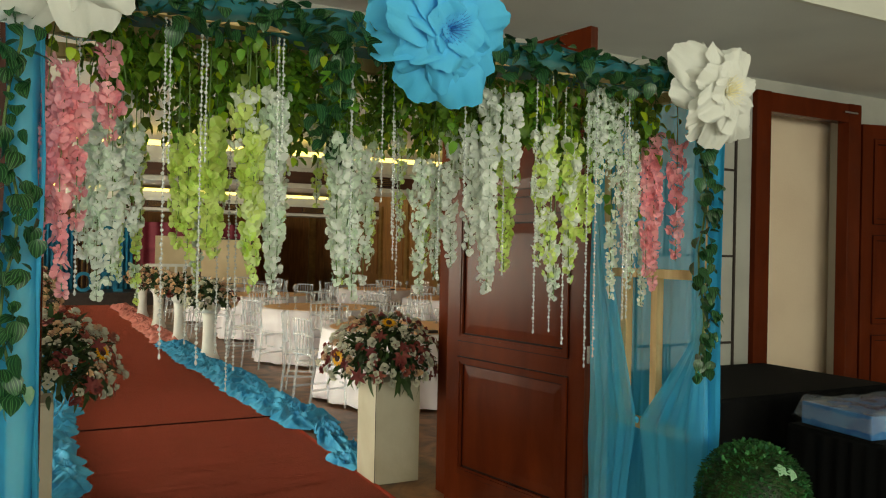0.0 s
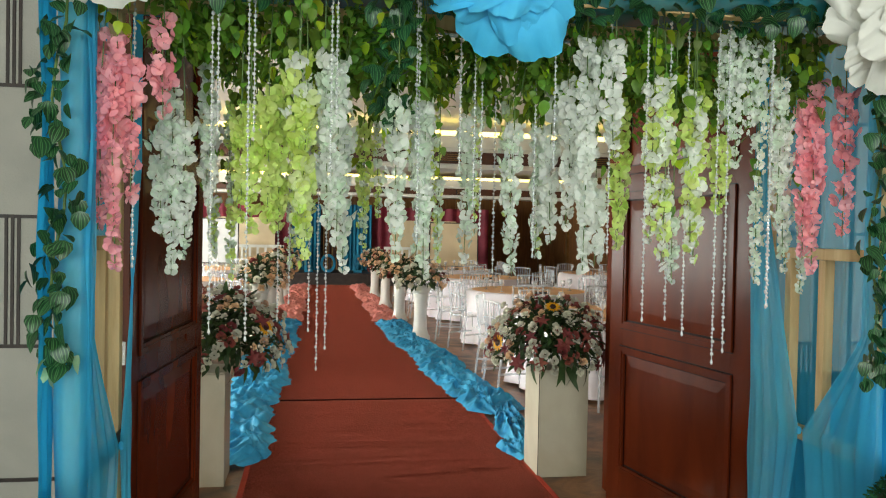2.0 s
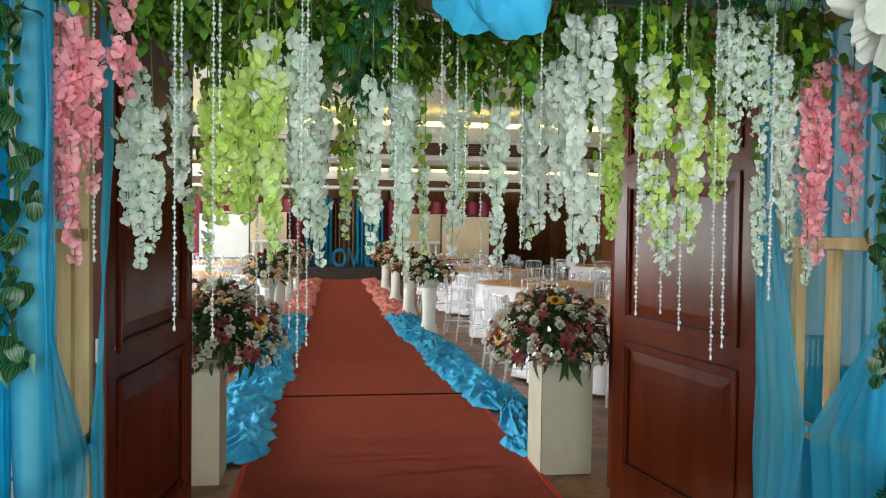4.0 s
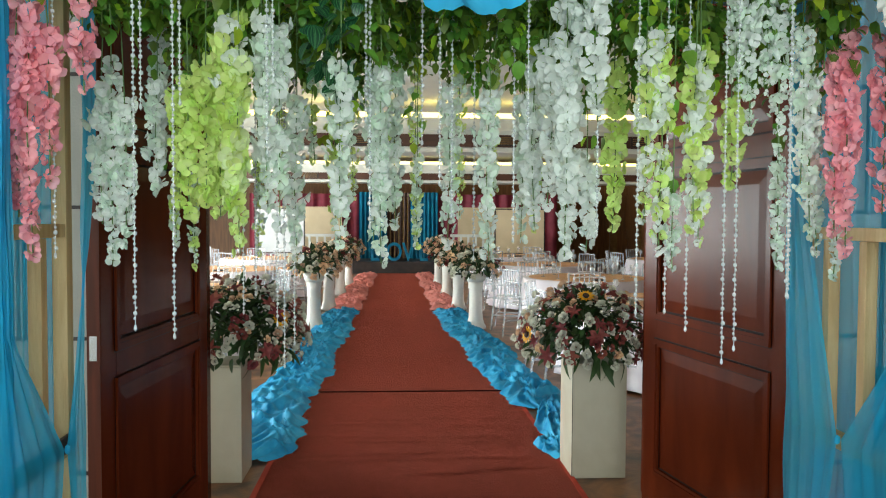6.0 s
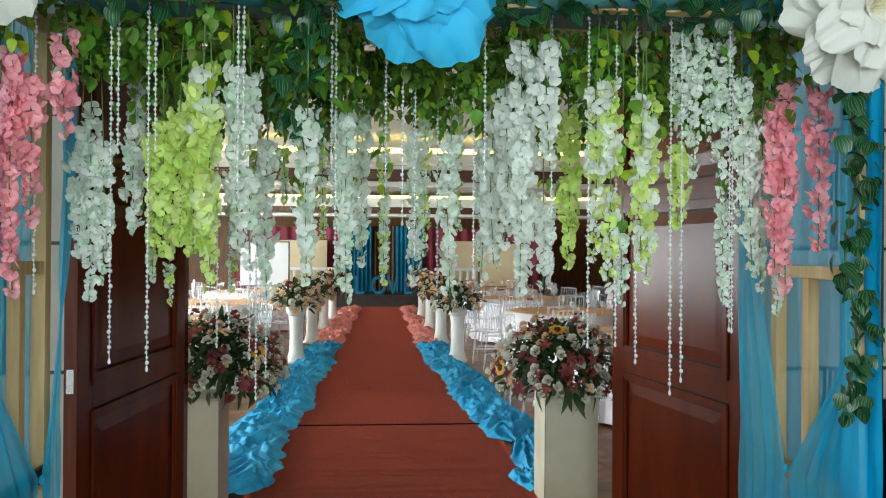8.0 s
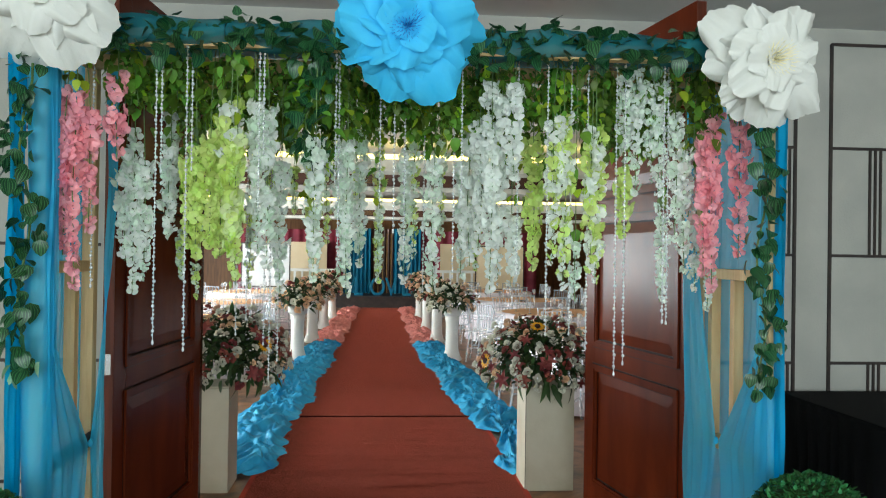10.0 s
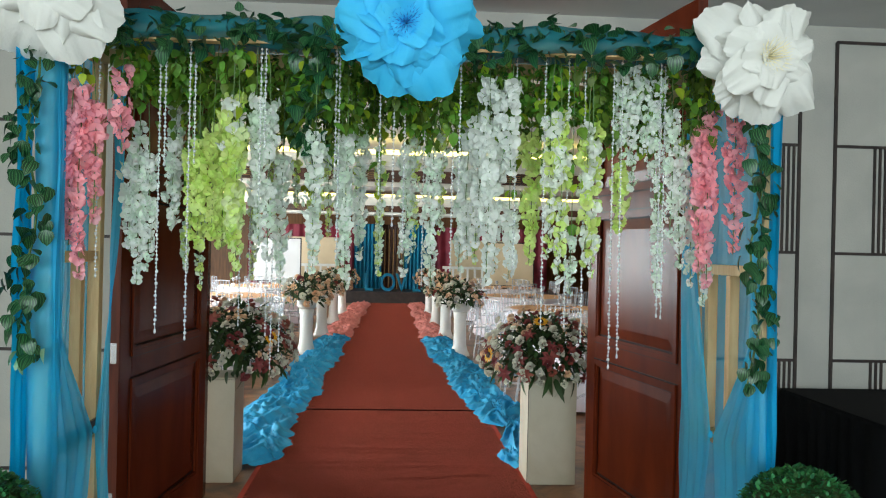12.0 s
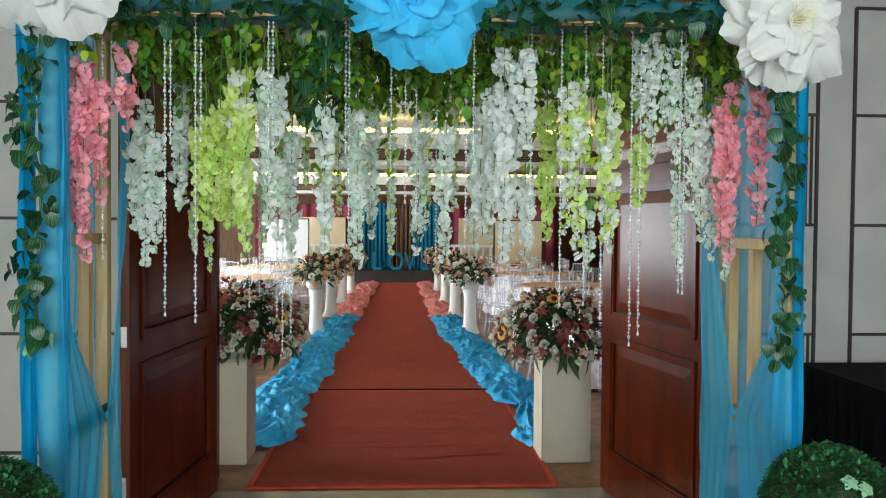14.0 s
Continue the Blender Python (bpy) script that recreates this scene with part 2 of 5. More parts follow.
def box(bm, x0, x1, y0, y1, z0, z1, m=None):
    v = [bm.verts.new((x, y, z)) for z in (z0, z1) for x, y in ((x0, y0), (x1, y0), (x1, y1), (x0, y1))]
    if m is not None:
        for q in v:
            q.co = m @ q.co
    for f in ((3, 2, 1, 0), (4, 5, 6, 7), (0, 1, 5, 4), (1, 2, 6, 5), (2, 3, 7, 6), (3, 0, 4, 7)):
        bm.faces.new([v[i] for i in f])
    return v


def boxpart(name, dims, mat, parent=None, label="", bevel=0.0, m=None):
    bm = bmesh.new()
    box(bm, *dims, m=m)
    if bevel:
        bmesh.ops.bevel(bm, geom=bm.edges[:], offset=bevel, segments=2, affect="EDGES", profile=0.7)
    return part(name, bm, mat, parent, label)


def lathe(bm, profile, n=24, m=None):
    rings = []
    for r, z in profile:
        rings.append([bm.verts.new((r * math.cos(2 * math.pi * i / n), r * math.sin(2 * math.pi * i / n), z)) for i in range(n)])
    for a, b in zip(rings, rings[1:]):
        for i in range(n):
            bm.faces.new((a[i], a[(i + 1) % n], b[(i + 1) % n], b[i]))
    if profile[0][0] > 0.001:
        bm.faces.new(rings[0][::-1])
    if profile[-1][0] > 0.001:
        bm.faces.new(rings[-1])
    if m is not None:
        for ring in rings:
            for v in ring:
                v.co = m @ v.co


def tube(bm, pts, radius, n=5):
    rings = []
    for i, p in enumerate(pts):
        p = Vector(p)
        d = (Vector(pts[min(i + 1, len(pts) - 1)]) - Vector(pts[max(i - 1, 0)])).normalized()
        u = d.orthogonal().normalized() if not rings else (uprev - d * uprev.dot(d)).normalized()
        uprev = u
        w = d.cross(u)
        r = radius[i] if isinstance(radius, (list, tuple)) else radius
        rings.append([bm.verts.new(p + (u * math.cos(2 * math.pi * k / n) + w * math.sin(2 * math.pi * k / n)) * r) for k in range(n)])
    for a, b in zip(rings, rings[1:]):
        for k in range(n):
            bm.faces.new((a[k], a[(k + 1) % n], b[(k + 1) % n], b[k]))
    bm.faces.new(rings[0][::-1])
    bm.faces.new(rings[-1])


# ---- the setting ----
WY, WT = 4.43, 0.24            # lobby face of the door wall, its thickness
OX0, OX1, DOOR_H = -0.02, 2.357, 2.78
LOBBY_H, HALL_H = 3.02, 3.3
SX0, SX1, SH = 5.14, 6.08, 2.76  # side doorway

wall_door = thing("wall_door", "pale grey panelled wall around tall double doors", "wall", kind="structure")
for x0, x1, z0, z1 in ((-5.0, OX0 - 0.06, 0, LOBBY_H), (OX0 - 0.06, OX1 + 0.02, DOOR_H + 0.03, LOBBY_H), (OX1 + 0.02, SX0 - 0.004, 0, LOBBY_H), (SX0 - 0.004, SX1 + 0.15, SH + 0.15, LOBBY_H), (SX1 + 0.15, 9.0, 0, LOBBY_H)):
    boxpart("wall_section", (x0, x1, WY, WY + WT, z0, z1 + 0.4), WALL, wall_door)
floor = boxpart("floor", (-8.2, 9.2, WY - 0.02, 27, -0.2, 0.0), FLOOR)
tagged(floor, "worn brown patterned hall floor", "floor", kind="structure")
floor_lobby = boxpart("floor_lobby", (-5.2, 9.2, -6.2, WY - 0.02, -0.2, 0.0), LOBBY)
tagged(floor_lobby, "pale stone-coloured lobby floor", "floor", kind="structure")
ceiling_lobby = boxpart("ceiling_lobby", (-5.2, 9.2, 3.0, WY, LOBBY_H, LOBBY_H + 0.3), CEIL)
tagged(ceiling_lobby, "grey painted lower ceiling before the doors", "ceiling", kind="structure")
ceiling_fascia = boxpart("ceiling_fascia", (-5.2, 9.2, 2.97, 2.999, LOBBY_H - 0.004, 3.46), PLASTER)
tagged(ceiling_fascia, "cream fascia where the lobby ceiling steps up", "ceiling", kind="structure")
ceiling_high = boxpart("ceiling_high", (-5.2, 9.2, -6.2, 2.97, 3.46, 3.6), PLASTER)
tagged(ceiling_high, "white upper lobby ceiling", "ceiling", kind="structure")
wall_lobby_west = boxpart("wall_lobby_west", (-5.2, -5.0, -6.2, WY, 0, 3.46), PLASTER)
tagged(wall_lobby_west, "plain pale lobby wall", "wall", kind="structure")
wall_lobby_east = boxpart("wall_lobby_east", (9.0, 9.2, -6.2, WY, 0, 3.46), PLASTER)
tagged(wall_lobby_east, "plain pale lobby wall", "wall", kind="structure")
wall_lobby_south = boxpart("wall_lobby_south", (-5.2, 9.2, -6.2, -6.0, 0, 3.46), PLASTER)
tagged(wall_lobby_south, "plain pale lobby wall", "wall", kind="structure")
wall_hall_west = boxpart("wall_hall_west", (-8.2, -8.0, WY + WT, 27, 0, HALL_H), PLASTER)
tagged(wall_hall_west, "pale hall wall with daylight windows", "wall", kind="structure")
wall_hall_east = boxpart("wall_hall_east", (9.0, 9.2, WY + WT, 27, 0, HALL_H), OAK)
tagged(wall_hall_east, "dark wood-panelled hall wall", "wall", kind="structure")
wall_hall_north = boxpart("wall_hall_north", (-8.2, 9.2, 27, 27.2, 0, HALL_H), OAK)
tagged(wall_hall_north, "dark wood-panelled end wall of the hall", "wall", kind="structure")
wall_hall_south = boxpart("wall_hall_south", (-8.2, -5.0, WY, WY + WT, 0, HALL_H), PLASTER)
tagged(wall_hall_south, "plain pale hall wall", "wall", kind="structure")
ceiling_hall = boxpart("ceiling_hall", (-8.2, 9.2, WY + WT, 27.2, HALL_H, HALL_H + 0.2), PLASTER)
tagged(ceiling_hall, "white coffered hall ceiling", "ceiling", kind="structure")

carpet = thing("red_carpet", "long dark red aisle carpet with orange bound edges", "carpet")
verts, faces, ny, nx = [], [], 420, 14
for j in range(ny + 1):
    y = 4.47 + 18.53 * (j / ny) ** 1.9
    for i in range(nx + 1):
        u = i / nx
        x = 0.20 + 1.8 * u
        w = noise.noise(Vector((x * 0.5, y * 2.6, 3.3)))
        crease = max(0.0, 1 - abs(noise.noise(Vector((x * 0.35 + 5, y * 1.5, 8.8)))) * 14) * 0.009
        edge = min(1.0, u * 8, (1 - u) * 8, (y - 4.47) * 6)
        verts.append((x, y, 0.012 + edge * (max(0.0, crease) + 0.004 * max(0.0, w))))
    if j:
        for i in range(nx):
            a = (j - 1) * (nx + 1) + i
            faces.append((a, a + 1, a + nx + 2, a + nx + 1))
pile = bpy.data.meshes.new("runner")
pile.from_pydata(verts, [], faces)
pile.polygons.foreach_set("use_smooth", [True] * len(pile.polygons))
pile.materials.append(CARPET)
new("runner", pile).parent = carpet
boxpart("side_binding", (0.165, 0.199, 4.44, 23.0, 0.0, 0.014), CARPET_EDGE, carpet, "orange-red bound edge")
boxpart("side_binding", (2.001, 2.035, 4.44, 23.0, 0.0, 0.014), CARPET_EDGE, carpet, "orange-red bound edge")
boxpart("front_binding", (0.2, 2.0, 4.44, 4.469, 0.0, 0.014), CARPET_EDGE, carpet, "orange-red bound edge")


def door_leaf(side):
    """A tall panelled door leaf of 1.17 m, hung at x = 0 and running along +x, face to -y."""
    w, h, t = 1.17, DOOR_H - 0.02, 0.05
    d = thing("door_1" if side < 0 else "door_2", "tall glossy mahogany panelled door standing open", "door", kind="structure")
    rails = (0.012, 0.25, 0.93, 1.06, 1.79, 1.92, h - 0.14, h)
    for x0, x1 in ((0, 0.13), (w - 0.13, w)):
        boxpart("stile", (x0, x1, 0, t, 0.012, h), WOOD, d, bevel=0.004)
    for z0, z1 in zip(rails[::2], rails[1::2]):
        boxpart("rail", (0.13, w - 0.13, 0.001, t - 0.001, z0, z1), WOOD, d)
    for z0, z1 in zip(rails[1:-1:2], rails[2::2]):
        bm = bmesh.new()
        for s in (-1, 1):   # raised field on both faces
            y = 0.011 if s < 0 else t - 0.011
            e = 0.0062 if s < 0 else t - 0.0062
            a = [bm.verts.new((x, y, z)) for x, z in ((0.13, z0), (w - 0.13, z0), (w - 0.13, z1), (0.13, z1))]
            b = [bm.verts.new((x, y, z)) for x, z in ((0.165, z0 + 0.035), (w - 0.165, z0 + 0.035), (w - 0.165, z1 - 0.035), (0.165, z1 - 0.035))]
            c = [bm.verts.new((x, e, z)) for x, z in ((0.22, z0 + 0.09), (w - 0.22, z0 + 0.09), (w - 0.22, z1 - 0.09), (0.22, z1 - 0.09))]
            for p, q in ((a, b), (b, c)):
                for i in range(4):
                    f = (p[i], p[(i + 1) % 4], q[(i + 1) % 4], q[i])
                    bm.faces.new(f if s < 0 else f[::-1])
            bm.faces.new(c if s < 0 else c[::-1])
        part("panel", bm, WOOD, d)
        for face, out in ((0.0, -1), (t, 1)):   # stepped bead round each panel
            bm = bmesh.new()
            for o, k, proud in ((-0.014, 0.012, 0.011), (0.008, 0.026, 0.005)):
                ya, yb = sorted((face + out * proud, face - out * 0.012))
                box(bm, 0.13 + o, w - 0.13 - o, ya, yb, z0 + o, z0 + k)
                box(bm, 0.13 + o, w - 0.13 - o, ya, yb, z1 - k, z1 - o)
                box(bm, 0.13 + o, 0.13 + k, ya + 0.0005, yb - 0.0005, z0 + k, z1 - k)
                box(bm, w - 0.13 - k, w - 0.13 - o, ya + 0.0005, yb - 0.0005, z0 + k, z1 - k)
            part("moulding", bm, WOOD, d)
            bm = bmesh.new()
            for k0, k1, lift in ((0.026, 0.034, 0.0095), (-0.02, -0.0142, 0.0)):   # shade either side of the bead, laid in as thin dark strips
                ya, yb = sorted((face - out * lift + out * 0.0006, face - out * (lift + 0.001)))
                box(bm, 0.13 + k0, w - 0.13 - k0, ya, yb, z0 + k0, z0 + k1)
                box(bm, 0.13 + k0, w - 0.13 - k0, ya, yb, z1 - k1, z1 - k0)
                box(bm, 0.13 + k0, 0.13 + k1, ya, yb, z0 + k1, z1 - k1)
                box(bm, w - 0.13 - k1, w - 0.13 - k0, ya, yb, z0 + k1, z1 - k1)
            part("shade_strip", bm, GROOVE_SHADE, d, "dark strip standing in for shade beside the bead")
    # added strip whose tint carries the lobby light falling on the closing edge
    boxpart("edge_strip", (w + 0.0002, w + 0.003, 0.001, t - 0.001, 0.014, h - 0.002), LIT_EDGE, d, "closing edge tinted for the lobby light on it")
    boxpart("latch_plate", (w + 0.0032, w + 0.005, t / 2 - 0.014, t / 2 + 0.014, 1.03, 1.12), CHROME, d, "bright metal latch plate")
    boxpart("flush_bolt", (w + 0.0032, w + 0.005, t / 2 - 0.01, t / 2 + 0.01, 0.3, 0.46), CHROME, d, "bright metal flush bolt")
    return d


leaf = door_leaf(-1)
leaf.matrix_basis = pose(OX0 - 0.027, WY - 0.03, 0, 0, 0, -95.3)
leaf = door_leaf(1)
leaf.matrix_basis = pose(OX1 - 0.03, WY - 0.03, 0, 0, 0, 180 + 99.6) @ Matrix.Translation((0, -0.05, 0))



def mesh_of(name, verts, faces, mat, smooth=True):
    me = bpy.data.meshes.new(name)
    me.from_pydata([tuple(v) for v in verts], [], faces)
    if smooth:
        me.polygons.foreach_set("use_smooth", [True] * len(me.polygons))
    me.materials.append(mat)
    me.update()
    return me


def scatter(name, template, poses, mat):
    """One mesh of a small template (verts, faces) set at many poses."""
    tv, tf = template
    tv = np.array([(*v, 1.0) for v in tv])
    verts, faces = [], []
    for k, m in enumerate(poses):
        verts.append((tv @ np.array(m).T)[:, :3])
        o = k * len(tv)
        faces += [tuple(i + o for i in f) for f in tf]
    return mesh_of(name, np.concatenate(verts) if verts else [], faces, mat)


def child(name, me, parent, m=None, label=""):
    ob = new(name, me)
    ob.parent = parent
    if m is not None:
        ob.matrix_basis = m
    return tagged(ob, label)


def petal_shape(length, width, cup=0.3, n=6):
    """A rounded petal from its base at the origin, along +y, cupped towards +z."""
    verts = [(0, 0, 0), (0, length * 0.55, -cup * width * 0.3)]
    for i in range(n + 1):
        a = math.pi * (0.08 + 0.84 * i / n)
        x = math.cos(a) * width * 0.5
        y = length * (0.62 + 0.38 * math.sin(a)) if 0 < i < n else length * 0.5
        verts.append((x, y, cup * abs(x)))
    ring = [0] + list(range(2, n + 3))
    faces = [(1, ring[i], ring[(i + 1) % len(ring)]) for i in range(len(ring))]
    return verts, faces


def leaf_shape(length, width, fold=0.25, sag=0.15):
    """A pointed leaf along +y, folded at its rib, its tip sagging."""
    ys = (0.0, 0.16, 0.45, 0.78, 1.0)
    ws = (0.06, 0.86, 1.0, 0.6, 0.0)
    verts, faces = [], []
    for y, w in zip(ys, ws):
        z = -sag * length * y * y
        verts += [(-w * width / 2, y * length, z + fold * w * width / 2), (0, y * length, z), (w * width / 2, y * length, z + fold * w * width / 2)]
    for i in range(4):
        a, b = 3 * i, 3 * i + 3
        faces += [(a, a + 1, b + 1, b), (a + 1, a + 2, b + 2, b + 1)]
    return verts, faces


def turned(rng, x, y, z, out, tilt, scale):
    """A pose facing outwards at the angle out, tipped by tilt, with a little chance."""
    return (Matrix.Translation((x, y, z)) @ Matrix.Rotation(out - math.pi / 2 + rng.uniform(-0.5, 0.5), 4, "Z")
            @ Matrix.Rotation(tilt + rng.uniform(-0.5, 0.5), 4, "X") @ Matrix.Rotation(rng.uniform(-0.6, 0.6), 4, "Y") @ Matrix.Scale(scale, 4))


# ---- wall panelling, side doorway ----
def strip(name, x0, x1, z0, z1, parent, mat=None, proud=0.012):
    return boxpart(name, (x0, x1, WY - proud, WY - 0.001, z0, z1), mat or TRIM, parent)


panelling = thing("trim", "dark thin strips dividing the pale wall into panels", "wall trim", kind="structure")
for x0, x1 in ((-4.9, -0.58), (2.62, 3.60), (3.83, 4.80)):
    for z in (0.235, 0.93, 1.6, 2.27, 2.92):
        strip("strip", x0, x1, z - 0.009, z + 0.009, panelling, proud=0.013)
for x in (-4.9, -3.9, -2.9, -1.75, 3.60, 3.83, 4.80):
    strip("strip", x - 0.009, x + 0.009, 0.02, 2.92, panelling, proud=0.016)
for x in (3.50, 3.533, 3.566):
    strip("strip", x - 0.007, x + 0.007, 1.6, 2.27, panelling)
    strip("strip", x - 0.007, x + 0.007, 0.1, 0.93, panelling)
for x in (4.09, 4.125, 4.16):
    strip("strip", x - 0.007, x + 0.007, 1.6, 2.27, panelling)
    strip("strip", x - 0.007, x + 0.007, 0.1, 0.93, panelling)
for x in (-0.975, -0.945, -0.915):
    strip("strip", x - 0.007, x + 0.007, 0.93, 1.6, panelling)
    strip("strip", x - 0.007, x + 0.007, 2.27, 2.92, panelling)
casing = thing("trim", "dark mahogany casing round the side doorway", "door casing", kind="structure")
boxpart("casing_side", (SX0 - 0.16, SX0, WY - 0.05, WY + 0.06, 0, SH + 0.16), WOOD, casing, bevel=0.006)
boxpart("casing_side", (SX1, SX1 + 0.16, WY - 0.05, WY + 0.06, 0, SH + 0.16), WOOD, casing, bevel=0.006)
boxpart("casing_head", (SX0 + 0.001, SX1 - 0.001, WY - 0.048, WY + 0.06, SH, SH + 0.155), WOOD, casing, bevel=0.006)
closer = thing("door_closer", "small metal closer bar above the side doorway", "door closer")
boxpart("arm", (SX0 + 0.85, SX0 + 1.02, WY - 0.075, WY - 0.05, SH + 0.07, SH + 0.085), CHROME, closer)
door_jamb = thing("trim", "dark mahogany lining of the main doorway", "door casing", kind="structure")
boxpart("jamb", (OX0 - 0.14, OX0 - 0.03, WY - 0.012, WY + WT + 0.02, 0, DOOR_H + 0.1), WOOD, door_jamb)
boxpart("jamb", (OX1 + 0.012, OX1 + 0.14, WY - 0.012, WY + WT + 0.02, 0, DOOR_H + 0.1), WOOD, door_jamb)
boxpart("head", (OX0 - 0.029, OX1 + 0.011, WY - 0.01, WY + WT + 0.02, DOOR_H + 0.002, DOOR_H + 0.1), WOOD, door_jamb)
tagged(boxpart("wall_passage", (5.22, 8.9, 4.72, 4.85, 0, LOBBY_H), BEIGE), "plain beige wall behind the side doorway", "wall", kind="structure")
side = door_leaf(2)
side.name = "door_3"
side.matrix_basis = pose(SX1 + 0.17, WY - 0.06, 0, 0, 0, -12)
# ---- hall: windows, bulkheads, stage ----
for y0 in (8.5, 13.0, 17.5):
    win = thing("window_1", "tall daylit window with white frame in the hall", "window", kind="structure")
    boxpart("pane", (-7.995, -7.98, y0 - 1.5, y0 + 1.5, 0.5, 2.6), glow("daylight_sky", (0.9, 0.95, 1.0, 1), 2.2), win, "bright overcast sky behind the panes")
    for dy in (-1.5, -0.5, 0.5, 1.5):
        boxpart("mullion", (-7.99, -7.93, y0 + dy - 0.03, y0 + dy + 0.03, 0.5, 2.6), WHITE, win)
    boxpart("window_sill", (-7.99, -7.88, y0 - 1.56, y0 + 1.56, 0.44, 0.5), WHITE, win)
for y0 in (12.0, 22.0):
    bulk = thing("bulkhead", "white ceiling bulkhead with brown band and warm cove light", "ceiling beam", kind="structure")
    boxpart("beam", (-8.0, 9.0, y0, y0 + 0.8, 2.60, 3.05), PLASTER, bulk)
    boxpart("band", (-8.0, 9.0, y0 - 0.03, y0 - 0.001, 2.62, 2.80), BROWNF, bulk)
    boxpart("lower_trim", (-8.0, 9.0, y0 - 0.06, y0 + 0.8, 2.54, 2.6), PLASTER, bulk)
    boxpart("upper_trim", (-8.0, 9.0, y0 - 0.05, y0 - 0.001, 2.86, 2.9), PLASTER, bulk)
    boxpart("cove_lamp", (-7.6, 8.6, y0 + 0.05, y0 + 0.12, 3.051, 3.13), COVE, bulk, "warm yellow cove light strip")
    for x in np.arange(-6, 9, 2.1):
        grille = thing("air_grille", "dark louvred air grille in the bulkhead band", "air vent", "bulkhead grilles")
        boxpart("grille_frame", (x, x + 0.7, y0 - 0.045, y0 - 0.031, 2.64, 2.78), TRIM, grille)
        for z in (2.67, 2.70, 2.73, 2.76):
            boxpart("slat", (x + 0.03, x + 0.67, y0 - 0.055, y0 - 0.046, z - 0.008, z + 0.004), GOLD, grille)
for k, x in enumerate(np.arange(-6.5, 9, 3.0)):
    pil = thing("pilaster", "gold-painted pilaster on the dark end wall", "pilaster", "end wall pilasters", "structure")
    boxpart("shaft", (x - 0.12, x + 0.12, 26.9, 26.999, 0, 2.9), GOLD, pil)
for y in np.arange(6.5, 26, 1.9):
    pil = thing("pilaster", "gold-painted pilaster on the wood-panelled wall", "pilaster", "side wall pilasters", "structure")
    boxpart("shaft", (8.93, 8.999, y - 0.09, y + 0.09, 0.1, 2.9), GOLD, pil)
    boxpart("base", (8.9, 8.999, y - 0.13, y + 0.13, 0.0, 0.099), WOOD, pil)
    wp = thing("wall_panel", "dark mahogany raised wall panel in the hall", "wall panel", "side wall panels", "structure")
    boxpart("field", (8.96, 8.999, y + 0.3, y + 1.6, 0.9, 2.4), OAK, wp, bevel=0.012)

stage = thing("stage", "low dark stage platform at the end of the aisle", "stage", kind="structure")
boxpart("deck", (-3.6, 6.2, 22.4, 26.6, 0.28, 0.34), TRIM, stage)
boxpart("front", (-3.55, 6.15, 22.45, 22.5, 0, 0.279), TRIM, stage)


def curtain(name, x0, x1, y, z0, z1, mat, label, folds=9, depth=0.05):
    n = int(folds * 8)
    verts, faces = [], []
    for i in range(n + 1):
        u = i / n
        for k, z in enumerate((z0, (z0 + z1) / 2, z1)):
            d = depth * (1.0 if k < 2 else 0.6)
            verts.append((x0 + (x1 - x0) * u, y + d * math.sin(u * folds * 2 * math.pi) + d * 0.4 * math.sin(u * folds * 5 + k), z))
    for i in range(n):
        for k in range(2):
            a = i * 3 + k
            faces.append((a, a + 3, a + 4, a + 1))
    ob = new(name, mesh_of(name, verts, faces, mat))
    return tagged(ob, label, "curtain")


curtain("stage_curtain", -0.1, 0.75, 24.2, 0.34, 2.35, TEAL, "teal satin stage curtain hanging in folds", 7)
curtain("stage_curtain", 1.45, 2.3, 24.2, 0.34, 2.35, TEAL, "teal satin stage curtain hanging in folds", 7)
curtain("stage_curtain", 0.75, 1.45, 24.5, 0.34, 2.35, BROWNF, "brown slatted centre of the stage backdrop", 6, 0.02)
curtain("stage_drape", -3.4, -0.1, 24.4, 0.34, 2.3, MAROON, "maroon stage backdrop drape", 10)
curtain("stage_drape", 2.3, 6.0, 24.4, 0.34, 2.3, MAROON, "maroon stage backdrop drape", 10)
for x in (0.85, 0.98, 1.11, 1.24, 1.37):
    rod = thing("gold_rod", "thin gold upright rod of the stage backdrop", "rod", "backdrop rods")
    boxpart("rod_bar", (x - 0.015, x + 0.015, 24.3, 24.33, 0.34, 2.2), GOLD, rod)
for x0, x1 in ((-2.6, -0.6), (2.9, 4.9)):
    mural = thing("mural_panel", "pale painted bridge panel on the stage backdrop", "backdrop panel", "stage murals")
    boxpart("mural_board", (x0, x1, 24.1, 24.16, 0.341, 1.9), BOARD_CREAM, mural)
    rail = thing("balustrade", "white low balustrade along the stage", "balustrade", "stage balustrades")
    boxpart("hand_rail", (x0 - 0.3, x1 + 0.3, 23.2, 23.3, 1.02, 1.1), WHITE, rail)
    for x in np.arange(x0 - 0.2, x1 + 0.3, 0.22):
        boxpart("baluster", (x - 0.03, x + 0.03, 23.22, 23.28, 0.341, 1.019), WHITE, rail)
sign = thing("love_letters", "large free-standing teal letters spelling LOVE on the stage", "letters")
